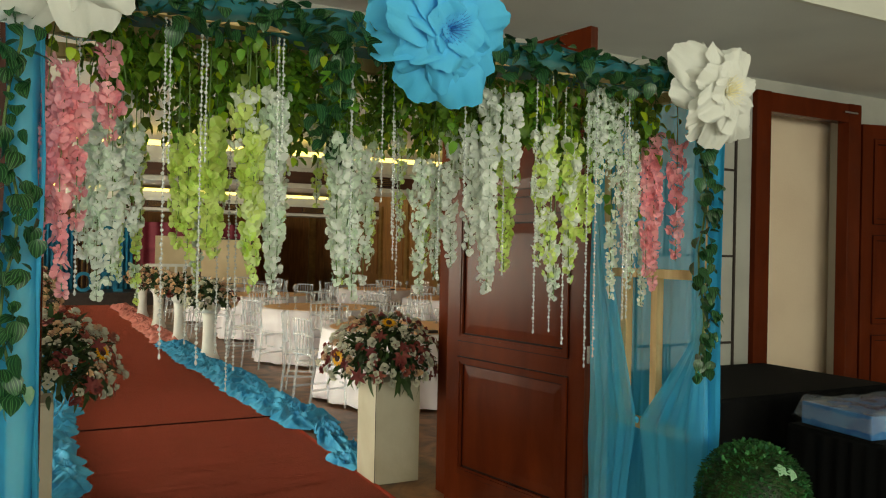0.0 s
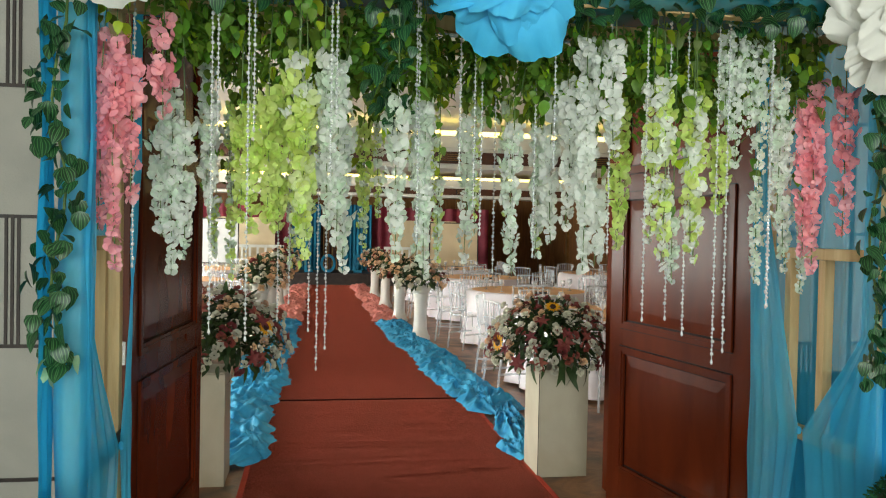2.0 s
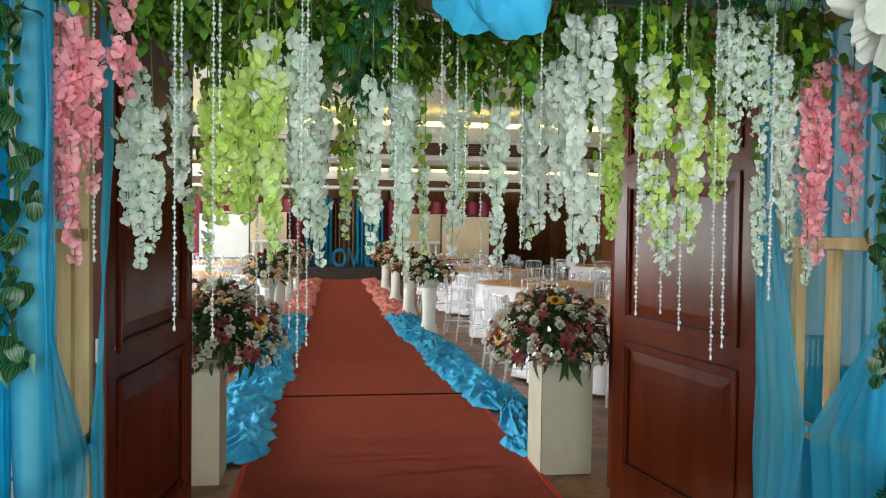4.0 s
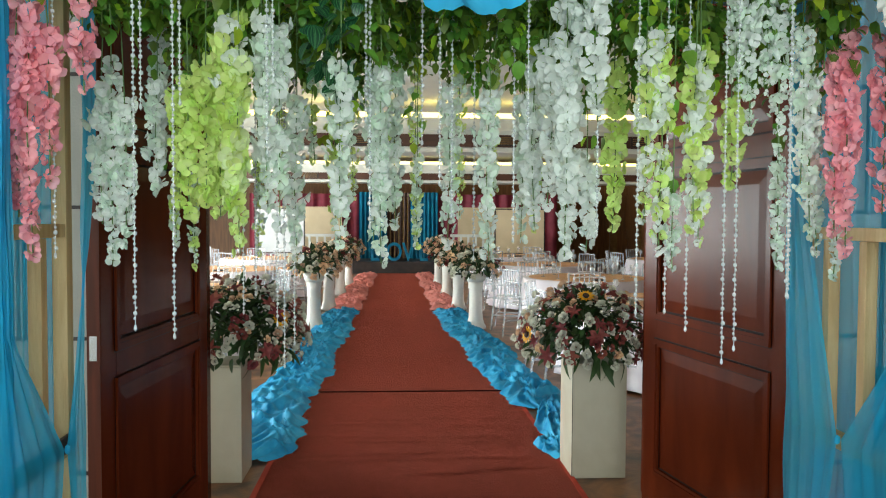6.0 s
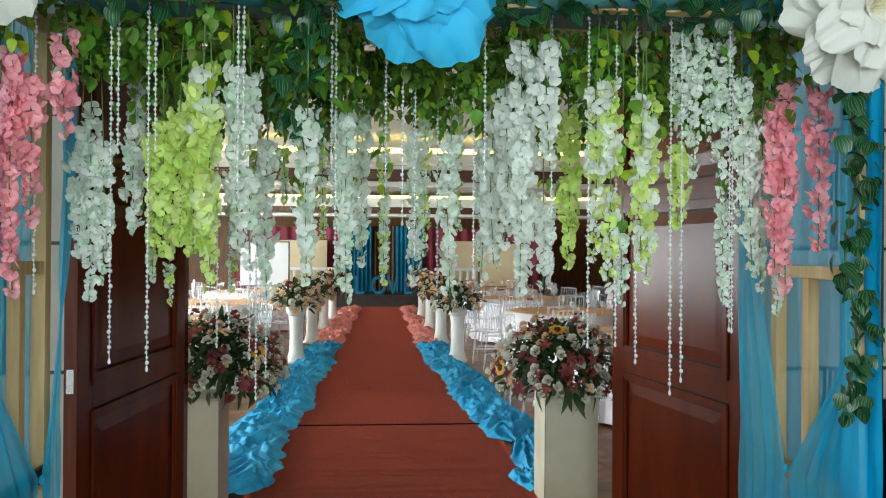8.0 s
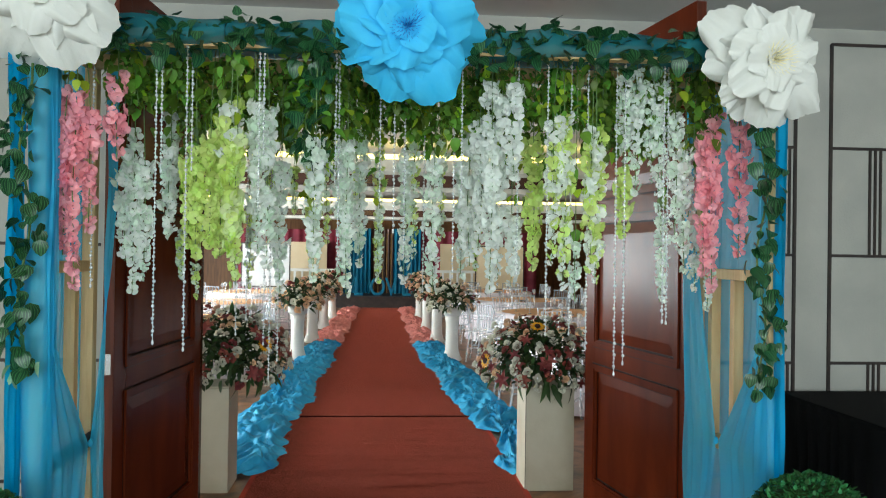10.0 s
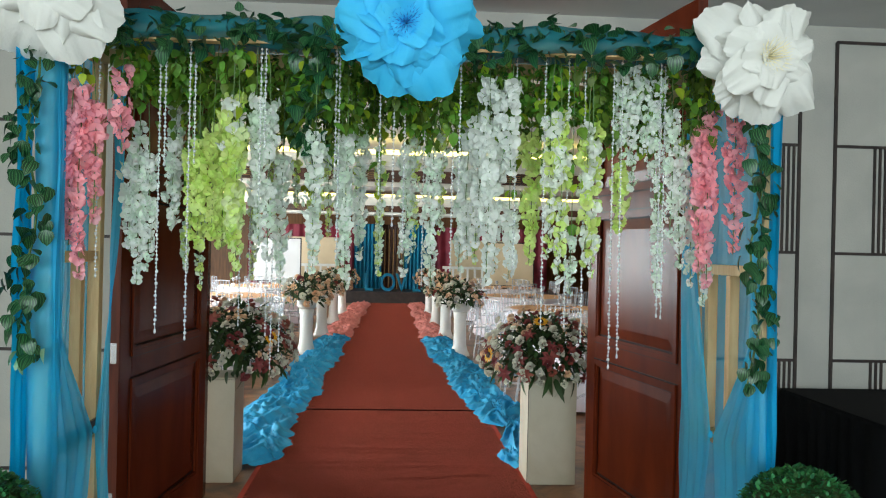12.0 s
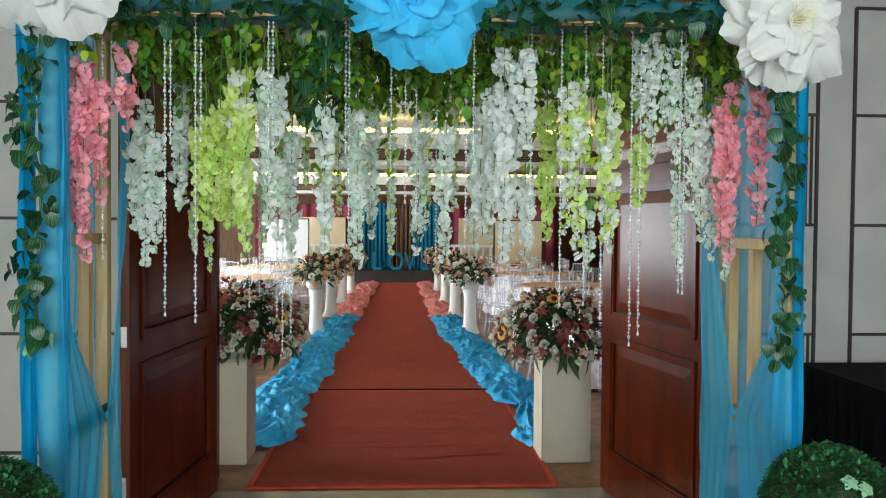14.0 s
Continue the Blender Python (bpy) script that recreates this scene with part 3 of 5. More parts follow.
for k, ch in enumerate("LOVE"):
    cu = bpy.data.curves.new("letter", "FONT")
    cu.body, cu.size, cu.extrude, cu.bevel_depth = ch, 0.74, 0.06, 0.012
    tmp = new("letter_curve", cu)
    dg = bpy.context.evaluated_depsgraph_get()
    me = bpy.data.meshes.new_from_object(tmp.evaluated_get(dg))
    bpy.data.objects.remove(tmp)
    me.materials.clear()
    me.materials.append(TEAL)
    child("letter", me, sign, pose(0.26 + 0.47 * k, 23.0, 0.345, 90, 0, 0) @ Matrix.Diagonal((0.78, 1, 1, 1)), "teal letter " + ch)


def board(x0, x1, y, z0, z1, mat, label):
    b = thing("presentation_board", label, "board")
    boxpart("sheet", (x0, x1, y, y + 0.03, z0, z1), mat, b)
    bm = bmesh.new()
    for a in ((x0 - 0.03, x1 + 0.03, y - 0.01, y + 0.04, z1, z1 + 0.03), (x0 - 0.03, x1 + 0.03, y - 0.01, y + 0.04, z0 - 0.03, z0),
              (x0 - 0.03, x0, y - 0.009, y + 0.039, z0, z1), (x1, x1 + 0.03, y - 0.009, y + 0.039, z0, z1)):
        box(bm, *a)
    part("board_frame", bm, TRIM, b, "thin dark frame")
    for x in (x0 + 0.15, x1 - 0.15):
        boxpart("leg", (x - 0.02, x + 0.02, y + 0.031, y + 0.07, 0, z0 + 0.3), TRIM, b)


board(-2.63, -1.39, 21.0, 0.67, 1.79, BOARD, "large white presentation board on legs")
board(3.65, 4.94, 21.0, 0.66, 1.80, BOARD_CREAM, "large cream presentation board on legs")


# ---- aisle ruffles ----
def ruffle(name, cx, half, y0, y1, mat, label, seed):
    """A band of cloth laid on the floor in overlapping swags, each with a steep front, a soft back and a lobed rim."""
    band = thing(name, label, "fabric", "aisle ruffles")
    lengths = max(1, round((y1 - y0) / 1.1))
    near = y0 < 9
    nx = 44 if near else 24
    for g in range(lengths):
        g0, g1 = y0 + (y1 - y0) * g / lengths - 0.02, y0 + (y1 - y0) * (g + 1) / lengths + 0.02
        ny = int((g1 - g0) / (0.009 if g0 < 9 else 0.018))
        verts, faces = [], []
        for j in range(ny + 1):
            y = g0 + (g1 - g0) * j / ny
            ends = min(1.0, 0.25 + 4 * (y - y0 + 0.03), 0.3 + 4 * (y1 + 0.03 - y))
            for i in range(nx + 1):
                u = 2 * i / nx - 1
                warp = 0.85 * noise.noise(Vector((u * 1.1, y * 1.6, seed))) + 0.3 * noise.noise(Vector((u * 3.1, y * 4.0, seed + 4)))
                phase = y / 0.36 + 1.4 * warp + 0.35 * u * math.sin(y * 1.3 + seed)
                cell, f = math.floor(phase), phase - math.floor(phase)
                rise = min(1.0, f / 0.34)
                fold = rise * rise * (3 - 2 * rise) * (1 - max(0.0, f - 0.34) / 0.66) ** 0.8
                tall = 0.55 + 0.45 * noise.noise(Vector((cell * 1.71, u * 1.4, seed + 9)))
                lobe = 0.07 * math.sin(math.pi * f) ** 0.6 * (0.55 + noise.noise(Vector((cell * 2.3, math.copysign(3, u), seed)))) + 0.03 * noise.noise(Vector((y * 9, u, seed)))
                p = Vector((u * 1.9 + 0.8 * warp, y * 4.6 + 1.2 * warp, seed))
                wrinkle = 1 - abs(noise.noise(p)) * 2.4
                fine = 1 - abs(noise.noise(Vector((p.x * 1.5 + 3, p.y * 2.3 + 1, seed + 7)))) * 2.2
                env = (1 - abs(u) ** 5) * ends
                z = 0.016 + env * (0.055 * fold * tall + 0.05 * max(0, wrinkle) ** 1.7 + 0.032 * max(0, fine) ** 1.3)
                x = cx(y) + 0.03 * math.sin(y * 2.3 + seed) + u * (half * ends + lobe * abs(u) ** 1.5)
                verts.append((x + 0.012 * noise.noise(p * 0.7), y - 0.035 * fold * tall * env, z))
        for j in range(ny):
            for i in range(nx):
                a = j * (nx + 1) + i
                faces.append((a, a + 1, a + nx + 2, a + nx + 1))
        child("gathered_length", mesh_of("gathered_length", verts, faces, mat), band)
    return band


left_line = lambda y: 0.0 + 0.014 * (y - 5.5)
right_line = lambda y: 2.14 - 0.045 * (y - 7.0)
pink_line = lambda y: right_line(13.4) - 0.004 * (y - 13.4)
ruffle("blue_ruffle", left_line, 0.25, 5.3, 13.4, RUFFLE_BLUE, "bright blue gathered chiffon laid along the carpet edge", 1.3)
ruffle("blue_ruffle", right_line, 0.235, 6.6, 13.4, RUFFLE_BLUE, "bright blue gathered chiffon laid along the carpet edge", 4.1)
ruffle("blue_ruffle", lambda y: 2.03, 0.085, 5.27, 5.72, RUFFLE_BLUE, "bright blue chiffon tail bunched beside the plinth", 8.6)
ruffle("blue_ruffle", lambda y: 2.14 + 0.1 * (y - 5.6), 0.1, 5.6, 6.75, RUFFLE_BLUE, "narrow twist of bright blue chiffon on the floor", 9.4)
ruffle("pink_ruffle", left_line, 0.24, 13.4, 22.0, RUFFLE_PINK, "coral pink gathered chiffon laid along the carpet edge", 2.2)
ruffle("pink_ruffle", pink_line, 0.22, 13.4, 22.0, RUFFLE_PINK, "coral pink gathered chiffon laid along the carpet edge", 5.7)


def crease(y, slant, x0, x1, seed, tall=0.012):
    """A low wandering fold across the carpet."""
    verts, faces, n = [], [], 40
    for i in range(n + 1):
        u = i / n
        c = y + slant * u + 0.03 * noise.noise(Vector((u * 4, seed, 0)))
        h = tall * math.sin(math.pi * u) ** 0.5 * (0.6 + 0.4 * noise.noise(Vector((u * 6, seed, 3))))
        for d, k in ((-0.05, 0), (-0.02, 0.5), (0, 1), (0.012, 0.5), (0.03, 0)):
            verts.append((x0 + (x1 - x0) * u, c + d, 0.0125 + h * k))
    for i in range(n):
        for k in range(4):
            a = i * 5 + k
            faces.append((a, a + 5, a + 6, a + 1))
    child("crease", mesh_of("crease", verts, faces, CARPET), carpet)


crease(4.98, 0.16, 0.95, 1.96, 1.0, 0.022)
crease(5.4, 0.06, 0.3, 1.5, 2.6)
crease(5.75, -0.08, 0.22, 1.7, 4.0)
crease(6.3, 0.05, 0.5, 1.97, 8.0)
crease(9.0, 0.05, 0.4, 1.95, 5.2)
boxpart("carpet_seam", (0.21, 1.99, 7.26, 7.275, 0.0125, 0.021), SEAM, carpet, "dark seam across the carpet")


# ---- flowers ----
CARN = petal_shape(0.019, 0.022, 0.5, 4)


def bloom_mesh(name, kind, mat):
    r = random.Random(len(name) * 7)
    poses = []
    if kind == "cluster":
        for k in range(22):
            a, e = k * 2.4, r.uniform(0.1, 1.35)
            poses.append(Matrix.Rotation(a, 4, "Z") @ Matrix.Translation((0, 0.012 * math.cos(e), 0.016 * math.sin(e))) @ Matrix.Rotation(e * 0.9 + r.uniform(-0.3, 0.3), 4, "X") @ Matrix.Scale(r.uniform(0.9, 1.3), 4))
        return scatter(name, CARN, poses, mat)
    if kind == "lily":
        for k in range(6):
            poses.append(Matrix.Rotation(k * math.pi / 3, 4, "Z") @ Matrix.Rotation(0.45 + 0.2 * (k % 2), 4, "X"))
        return scatter(name, leaf_shape(0.055, 0.025, 0.4, 0.35), poses, mat)
    for k in range(20):
        poses.append(Matrix.Rotation(k * 2 * math.pi / 20, 4, "Z") @ Matrix.Translation((0, 0.018, 0)) @ Matrix.Rotation(0.15 + 0.15 * (k % 2), 4, "X"))
    return scatter(name, leaf_shape(0.036, 0.014, 0.3, 0.1), poses, mat)


M_WHITE = bloom_mesh("white_bloom", "cluster", BLOOM_WHITE)
M_ROSE = bloom_mesh("rose_bloom", "lily", BLOOM_ROSE)
M_ROSE2 = bloom_mesh("rose_cluster", "cluster", BLOOM_ROSE)
M_PEACH = bloom_mesh("peach_bloom", "cluster", BLOOM_PEACH)
M_SUN = bloom_mesh("sunflower_bloom", "sun", BLOOM_YELLOW)
bm = bmesh.new()
lathe(bm, [(0.0, -0.004), (0.02, 0.0), (0.018, 0.007), (0.0, 0.01)], 14)
bmesh.ops.remove_doubles(bm, verts=bm.verts[:], dist=0.0005)
M_DISC = bpy.data.meshes.new("seed_disc")
bm.to_mesh(M_DISC)
bm.free()
M_DISC.materials.append(BLOOM_BROWN)


def bouquet(at, rx, rz, n, mix, label, seed, suns=(), size=1.0, droop=0.25, leaves=420, group=""):
    """A dome of blooms over dark leaves; mix: (mesh, weight) pairs."""
    r = random.Random(seed)
    b = thing("flower_arrangement", label, "flowers", group, at=at)
    poses = []
    for k in range(leaves):
        a, e, rad = r.uniform(0, 2 * math.pi), r.uniform(-0.45, 1.5), r.uniform(0.35, 0.93)
        x, y, z = rx * rad * math.cos(e) * math.cos(a), rx * rad * math.cos(e) * math.sin(a), rz * rad * math.sin(e) + droop * rz
        poses.append(turned(r, x, y, z, a, r.uniform(-0.9, 1.0) + e * 0.4, r.uniform(0.8, 1.5) * size))
    tagged(child("foliage", scatter("foliage", leaf_shape(0.064, 0.027, 0.2, 0.3), poses, BUSH), b), kind="stuff")
    bm = bmesh.new()
    for k in range(12):
        a = k * 2.4
        tube(bm, [(0, 0, -0.04), (0.4 * rx * math.cos(a), 0.4 * rx * math.sin(a), rz * 0.4), (0.7 * rx * math.cos(a), 0.7 * rx * math.sin(a), rz * 0.6)], 0.004, 4)
    part("stem", bm, STEM, b)
    pool = [m for m, w in mix for _ in range(w)]
    for k in range(n):
        a = k * 2.39996 + r.uniform(-0.3, 0.3)
        e = math.asin(max(-0.45, min(0.98, -0.42 + 1.4 * (k + 0.5) / n)))
        rad = r.uniform(0.86, 1.08)
        x, y, z = rx * rad * math.cos(e) * math.cos(a), rx * rad * math.cos(e) * math.sin(a), rz * rad * math.sin(e) + droop * rz
        d = Vector((math.cos(e) * math.cos(a), math.cos(e) * math.sin(a), math.sin(e) + 0.25))
        m = Matrix.Translation((x, y, z)) @ d.to_track_quat("Z", "Y").to_matrix().to_4x4() @ Matrix.Rotation(r.uniform(0, 6), 4, "Z") @ Matrix.Scale(size * r.uniform(0.8, 1.35), 4)
        child("bloom", r.choice(pool), b, m)
    for k in range(26 if group == "door arrangements" else 0):
        a = r.uniform(0, 2 * math.pi)
        rad = r.uniform(0.45, 0.85)
        child("drooping_leaf", M_DROOP, b, turned(r, rx * rad * math.cos(a), rx * rad * math.sin(a), r.uniform(-0.08, 0.04), a, -1.0, r.uniform(0.8, 1.3)))
    for a, e in suns:
        x, y, z = rx * 1.05 * math.cos(e) * math.cos(a), rx * 1.05 * math.cos(e) * math.sin(a), rz * 1.05 * math.sin(e) + droop * rz
        d = Vector((math.cos(e) * math.cos(a), math.cos(e) * math.sin(a), math.sin(e) + 0.1))
        m = Matrix.Translation((x, y, z)) @ d.to_track_quat("Z", "Y").to_matrix().to_4x4()
        s = child("sunflower", M_SUN, b, m, "yellow sunflower with dark centre")
        child("seed_disc", M_DISC, s, Matrix.Translation((0, 0, 0.006)))
    return b


def plinth(x, y, h, label):
    p = thing("plinth", label, "plinth", "door plinths", at=pose(x, y, 0))
    boxpart("body", (-0.165, 0.165, -0.165, 0.165, 0.0, h), STONE, p, bevel=0.006)
    boxpart("corner_joint", (-0.1656, -0.1616, -0.1662, -0.1655, 0.004, h - 0.01), TRIM, p, "thin open joint along the corner")
    boxpart("top_plate", (-0.16, 0.16, -0.16, 0.16, h + 0.001, h + 0.012), STONE, p)
    return p


plinth(2.185, 5.085, 0.68, "square cream painted plinth with a scuffed face")
plinth(-0.095, 5.10, 0.68, "square cream painted plinth beside the open door")
NEAR = ((M_WHITE, 7), (M_ROSE, 2), (M_ROSE2, 3), (M_PEACH, 2))
M_DROOP = mesh_of("drooping_leaf", *leaf_shape(0.13, 0.034, 0.25, 0.5), BUSH)
FAR = ((M_PEACH, 6), (M_ROSE2, 1), (M_WHITE, 2))
bouquet(pose(2.12, 5.08, 0.80), 0.385, 0.30, 230, NEAR, "white, dusty rose and sunflower silk arrangement on a plinth", 3,
        ((-1.75, 1.0), (-2.75, 0.1)), 0.92, 0.12, 1000, "door arrangements")
bouquet(pose(0.03, 5.10, 0.82), 0.385, 0.32, 230, NEAR, "white, dusty rose and sunflower silk arrangement on a plinth", 5,
        ((-0.75, 0.35),), 0.92, 0.12, 1000, "door arrangements")


def column(x, y, h):
    c = thing("flower_column", "white fluted plastic flower column beside the aisle", "column", "aisle columns", at=pose(x, y, 0))
    bm = bmesh.new()
    lathe(bm, [(0.15, 0.0), (0.15, 0.03), (0.125, 0.07), (0.10, 0.16), (0.092, 0.35), (0.095, 0.55), (0.11, 0.66)], 20)
    part("shaft", bm, WHITE, c, smooth=True)
    bm = bmesh.new()
    lathe(bm, [(0.112, 0.661), (0.14, 0.70), (0.15, h), (0.12, h), (0.11, h - 0.05)], 20)
    part("bowl", bm, WHITE, c, smooth=True)
    return c


for k, (x, y) in enumerate(((-0.16, 11.4), (-0.14, 13.7), (-0.12, 16.2), (-0.1, 18.7), (2.12, 11.4), (2.06, 13.7), (2.03, 16.2), (2.0, 18.7))):
    column(x, y, 0.78)
    bouquet(pose(x, y, 0.80), 0.36, 0.26, 46, FAR, "peach, rust and cream silk flowers on a white column", 20 + k, (), 1.6, 0.2, 220, "aisle arrangements")


# ---- tables and chairs ----
def table(x, y, seed):
    t = thing("round_table", "round banquet table under a pale satin cloth", "table", "banquet tables", at=pose(x, y, 0))
    n, verts, faces = 72, [], []
    for r0, z, amp in ((0.02, 0.752, 0), (0.86, 0.752, 0), (0.885, 0.735, 0.004), (0.90, 0.55, 0.02), (0.92, 0.25, 0.035), (0.95, 0.03, 0.05)):
        for i in range(n):
            a = 2 * math.pi * i / n
            r = r0 + amp * math.sin(a * 15 + seed) + amp * 0.5 * math.sin(a * 7 + seed * 2)
            verts.append((r * math.cos(a), r * math.sin(a), z))
    for k in range(5):
        for i in range(n):
            faces.append((k * n + i, k * n + (i + 1) % n, (k + 1) * n + (i + 1) % n, (k + 1) * n + i))
    faces.append(tuple(range(n)))
    child("tablecloth", mesh_of("tablecloth", verts, faces, LINEN), t)
    bm = bmesh.new()
    lathe(bm, [(0.80, 0.7535), (0.805, 0.756), (0.8, 0.758)], 48)
    part("top_cloth", bm, NAPKIN, t, "peach satin overlay")
    return t


def chair():
    c = thing("banquet_chair", "clear acrylic banquet chair with spindle back", "chair", "banquet chairs")
    for sx in (-1, 1):
        bm = bmesh.new()
        tube(bm, [(sx * 0.17, -0.18, 0), (sx * 0.18, -0.17, 0.44)], 0.013, 6)
        part("leg", bm, ACRYLIC, c)
        bm = bmesh.new()
        tube(bm, [(sx * 0.18, 0.23, 0), (sx * 0.18, 0.18, 0.45), (sx * 0.19, 0.23, 0.9)], 0.014, 6)
        part("back_post", bm, ACRYLIC, c)
        boxpart("side_stretcher", (sx * 0.175 - 0.008, sx * 0.175 + 0.008, -0.17, 0.2, 0.2, 0.22), ACRYLIC, c)
    boxpart("front_stretcher", (-0.17, 0.17, -0.185, -0.17, 0.24, 0.26), ACRYLIC, c)
    boxpart("seat", (-0.2, 0.2, -0.2, 0.2, 0.44, 0.465), ACRYLIC, c, "clear moulded seat", bevel=0.01)
    for z in (0.55, 0.74, 0.89):
        bm = bmesh.new()
        tube(bm, [(-0.19, 0.2 + z * 0.03, z), (0, 0.215 + z * 0.03, z + 0.01), (0.19, 0.2 + z * 0.03, z)], 0.012, 6)
        part("back_rail", bm, ACRYLIC, c)
    for x in (-0.12, -0.06, 0.0, 0.06, 0.12):
        bm = bmesh.new()
        tube(bm, [(x, 0.215, 0.55), (x, 0.235, 0.89)], 0.008, 5)
        part("spindle", bm, ACRYLIC, c)
    return c


def glass():
    g = thing("goblet", "clear stemmed water goblet on the table", "glass", "table glasses")
    bm = bmesh.new()
    lathe(bm, [(0.032, 0.0), (0.03, 0.004), (0.005, 0.01), (0.005, 0.08), (0.03, 0.10), (0.036, 0.13), (0.033, 0.17)], 12)
    part("bowl", bm, ACRYLIC, g, smooth=True)
    return g


first_chair, first_glass = chair(), glass()
made = 0
TABLES = ((3.55, 7.9), (3.62, 11.0), (3.6, 14.2), (3.6, 17.5), (6.5, 9.3), (6.6, 12.6), (6.6, 16.0), (-1.55, 9.6), (-1.6, 12.8), (-1.6, 16.2), (-4.4, 11.0), (-4.4, 14.4), (-4.4, 17.8))
r = random.Random(8)
for k, (x, y) in enumerate(TABLES):
    table(x, y, k * 1.7)
    for i in range(8):
        a = i * math.pi / 4 + 0.3 + 0.2 * (k % 3)
        m = pose(x + 1.08 * math.cos(a), y + 1.08 * math.sin(a), 0, 0, 0, math.degrees(a) - 90 + r.uniform(-8, 8))
        if made == 0:
            first_chair.matrix_basis = m
        else:
            copy_thing(first_chair, m)
        g = pose(x + 0.6 * math.cos(a + 0.15), y + 0.6 * math.sin(a + 0.15), 0.759)
        if made == 0:
            first_glass.matrix_basis = g
        else:
            copy_thing(first_glass, g)
        made += 1
    menu = thing("menu_holder", "small dark folded card on the table", "menu card", "table cards")
    boxpart("card", (x - 0.1, x + 0.06, y - 0.74, y - 0.66, 0.759, 0.785), TRIM, menu)

# ---- the arch: timber frame ----
AX0, AX1, AY0, AY1 = -0.055, 2.395, 2.36, 3.06
AZ = 2.30
arch = thing("timber_arch", "raw pine timber frame of the flower arch", "arch frame")


def stick(x0, x1, y0, y1, z0, z1, name="timber"):
    return boxpart(name, (x0, x1, y0, y1, z0, z1), PINE, arch, bevel=0.003)


for x in (AX0, AX1):
    rear_y = AY1 - 0.06 if x > 1 else AY1 - 0.27
    for y in (AY0, rear_y):
        stick(x - 0.022, x + 0.022, y - 0.022, y + 0.022, 0, AZ, "post")
    s = 1 if x > 1 else -1
    stick(x - 0.02, x + 0.02, AY0 + 0.023, rear_y - 0.023, 0.82, 0.865, "side_rail")
    stick(x - 0.02, x + 0.02, AY0 + 0.023, rear_y - 0.023, 1.49, 1.53, "side_rail")
    stick(x - 0.02, x + 0.02, AY0 + 0.023, rear_y - 0.023, AZ - 0.05, AZ - 0.005, "side_rail")
    for y in ((2.63, 2.83) if x > 1 else (2.62,)):
        stick(x - 0.019, x + 0.019, y - 0.019, y + 0.019, 0.866, 1.489, "upright")
boxpart("brace", (AX0 + 0.024, AX0 + 0.036, AY0 + 0.03, AY1 - 0.27, 0.845, 0.895), TRIM, arch, "dark brace across the side")
for y in (AY0, 2.72, AY1):
    stick(AX0 + 0.023, AX1 - 0.023, y - 0.02, y + 0.02, AZ - 0.06, AZ - 0.01, "cross_beam")


# ---- drapes ----
def sheet(name, edge_a, edge_b, z0, z1, x0, mat, label, folds=8, depth=0.025, nz=48, nu=56, lean=0.0):
    """Cloth in a plane of constant x between two edge lines y(z), gathered into folds."""
    verts, faces = [], []
    for j in range(nz + 1):
        z = z0 + (z1 - z0) * j / nz
        a, b = edge_a(z), edge_b(z)
        tight = min(1.0, abs(b - a) / 0.3 + 0.15)
        for i in range(nu + 1):
            u = i / nu
            f = math.sin(u * folds * 2 * math.pi + 0.7 * math.sin(z * 3)) + 0.5 * math.sin(u * folds * 3.3 * math.pi + z * 2.2)
            verts.append((x0 + lean * z + depth * f * tight + 0.012 * noise.noise(Vector((u * 4, z * 3, x0))), a + (b - a) * u, z))
    for j in range(nz):
        for i in range(nu):
            k = j * (nu + 1) + i
            faces.append((k, k + 1, k + nu + 2, k + nu + 1))
    ob = new(name, mesh_of(name, verts, faces, mat))
    return ob


def line01(a, b, z):
    return max(0.0, min(1.0, (z - a) / (b - a)))


def smooth01(a, b, z):
    u = max(0.0, min(1.0, (z - a) / (b - a)))
    return u * u * (3 - 2 * u)


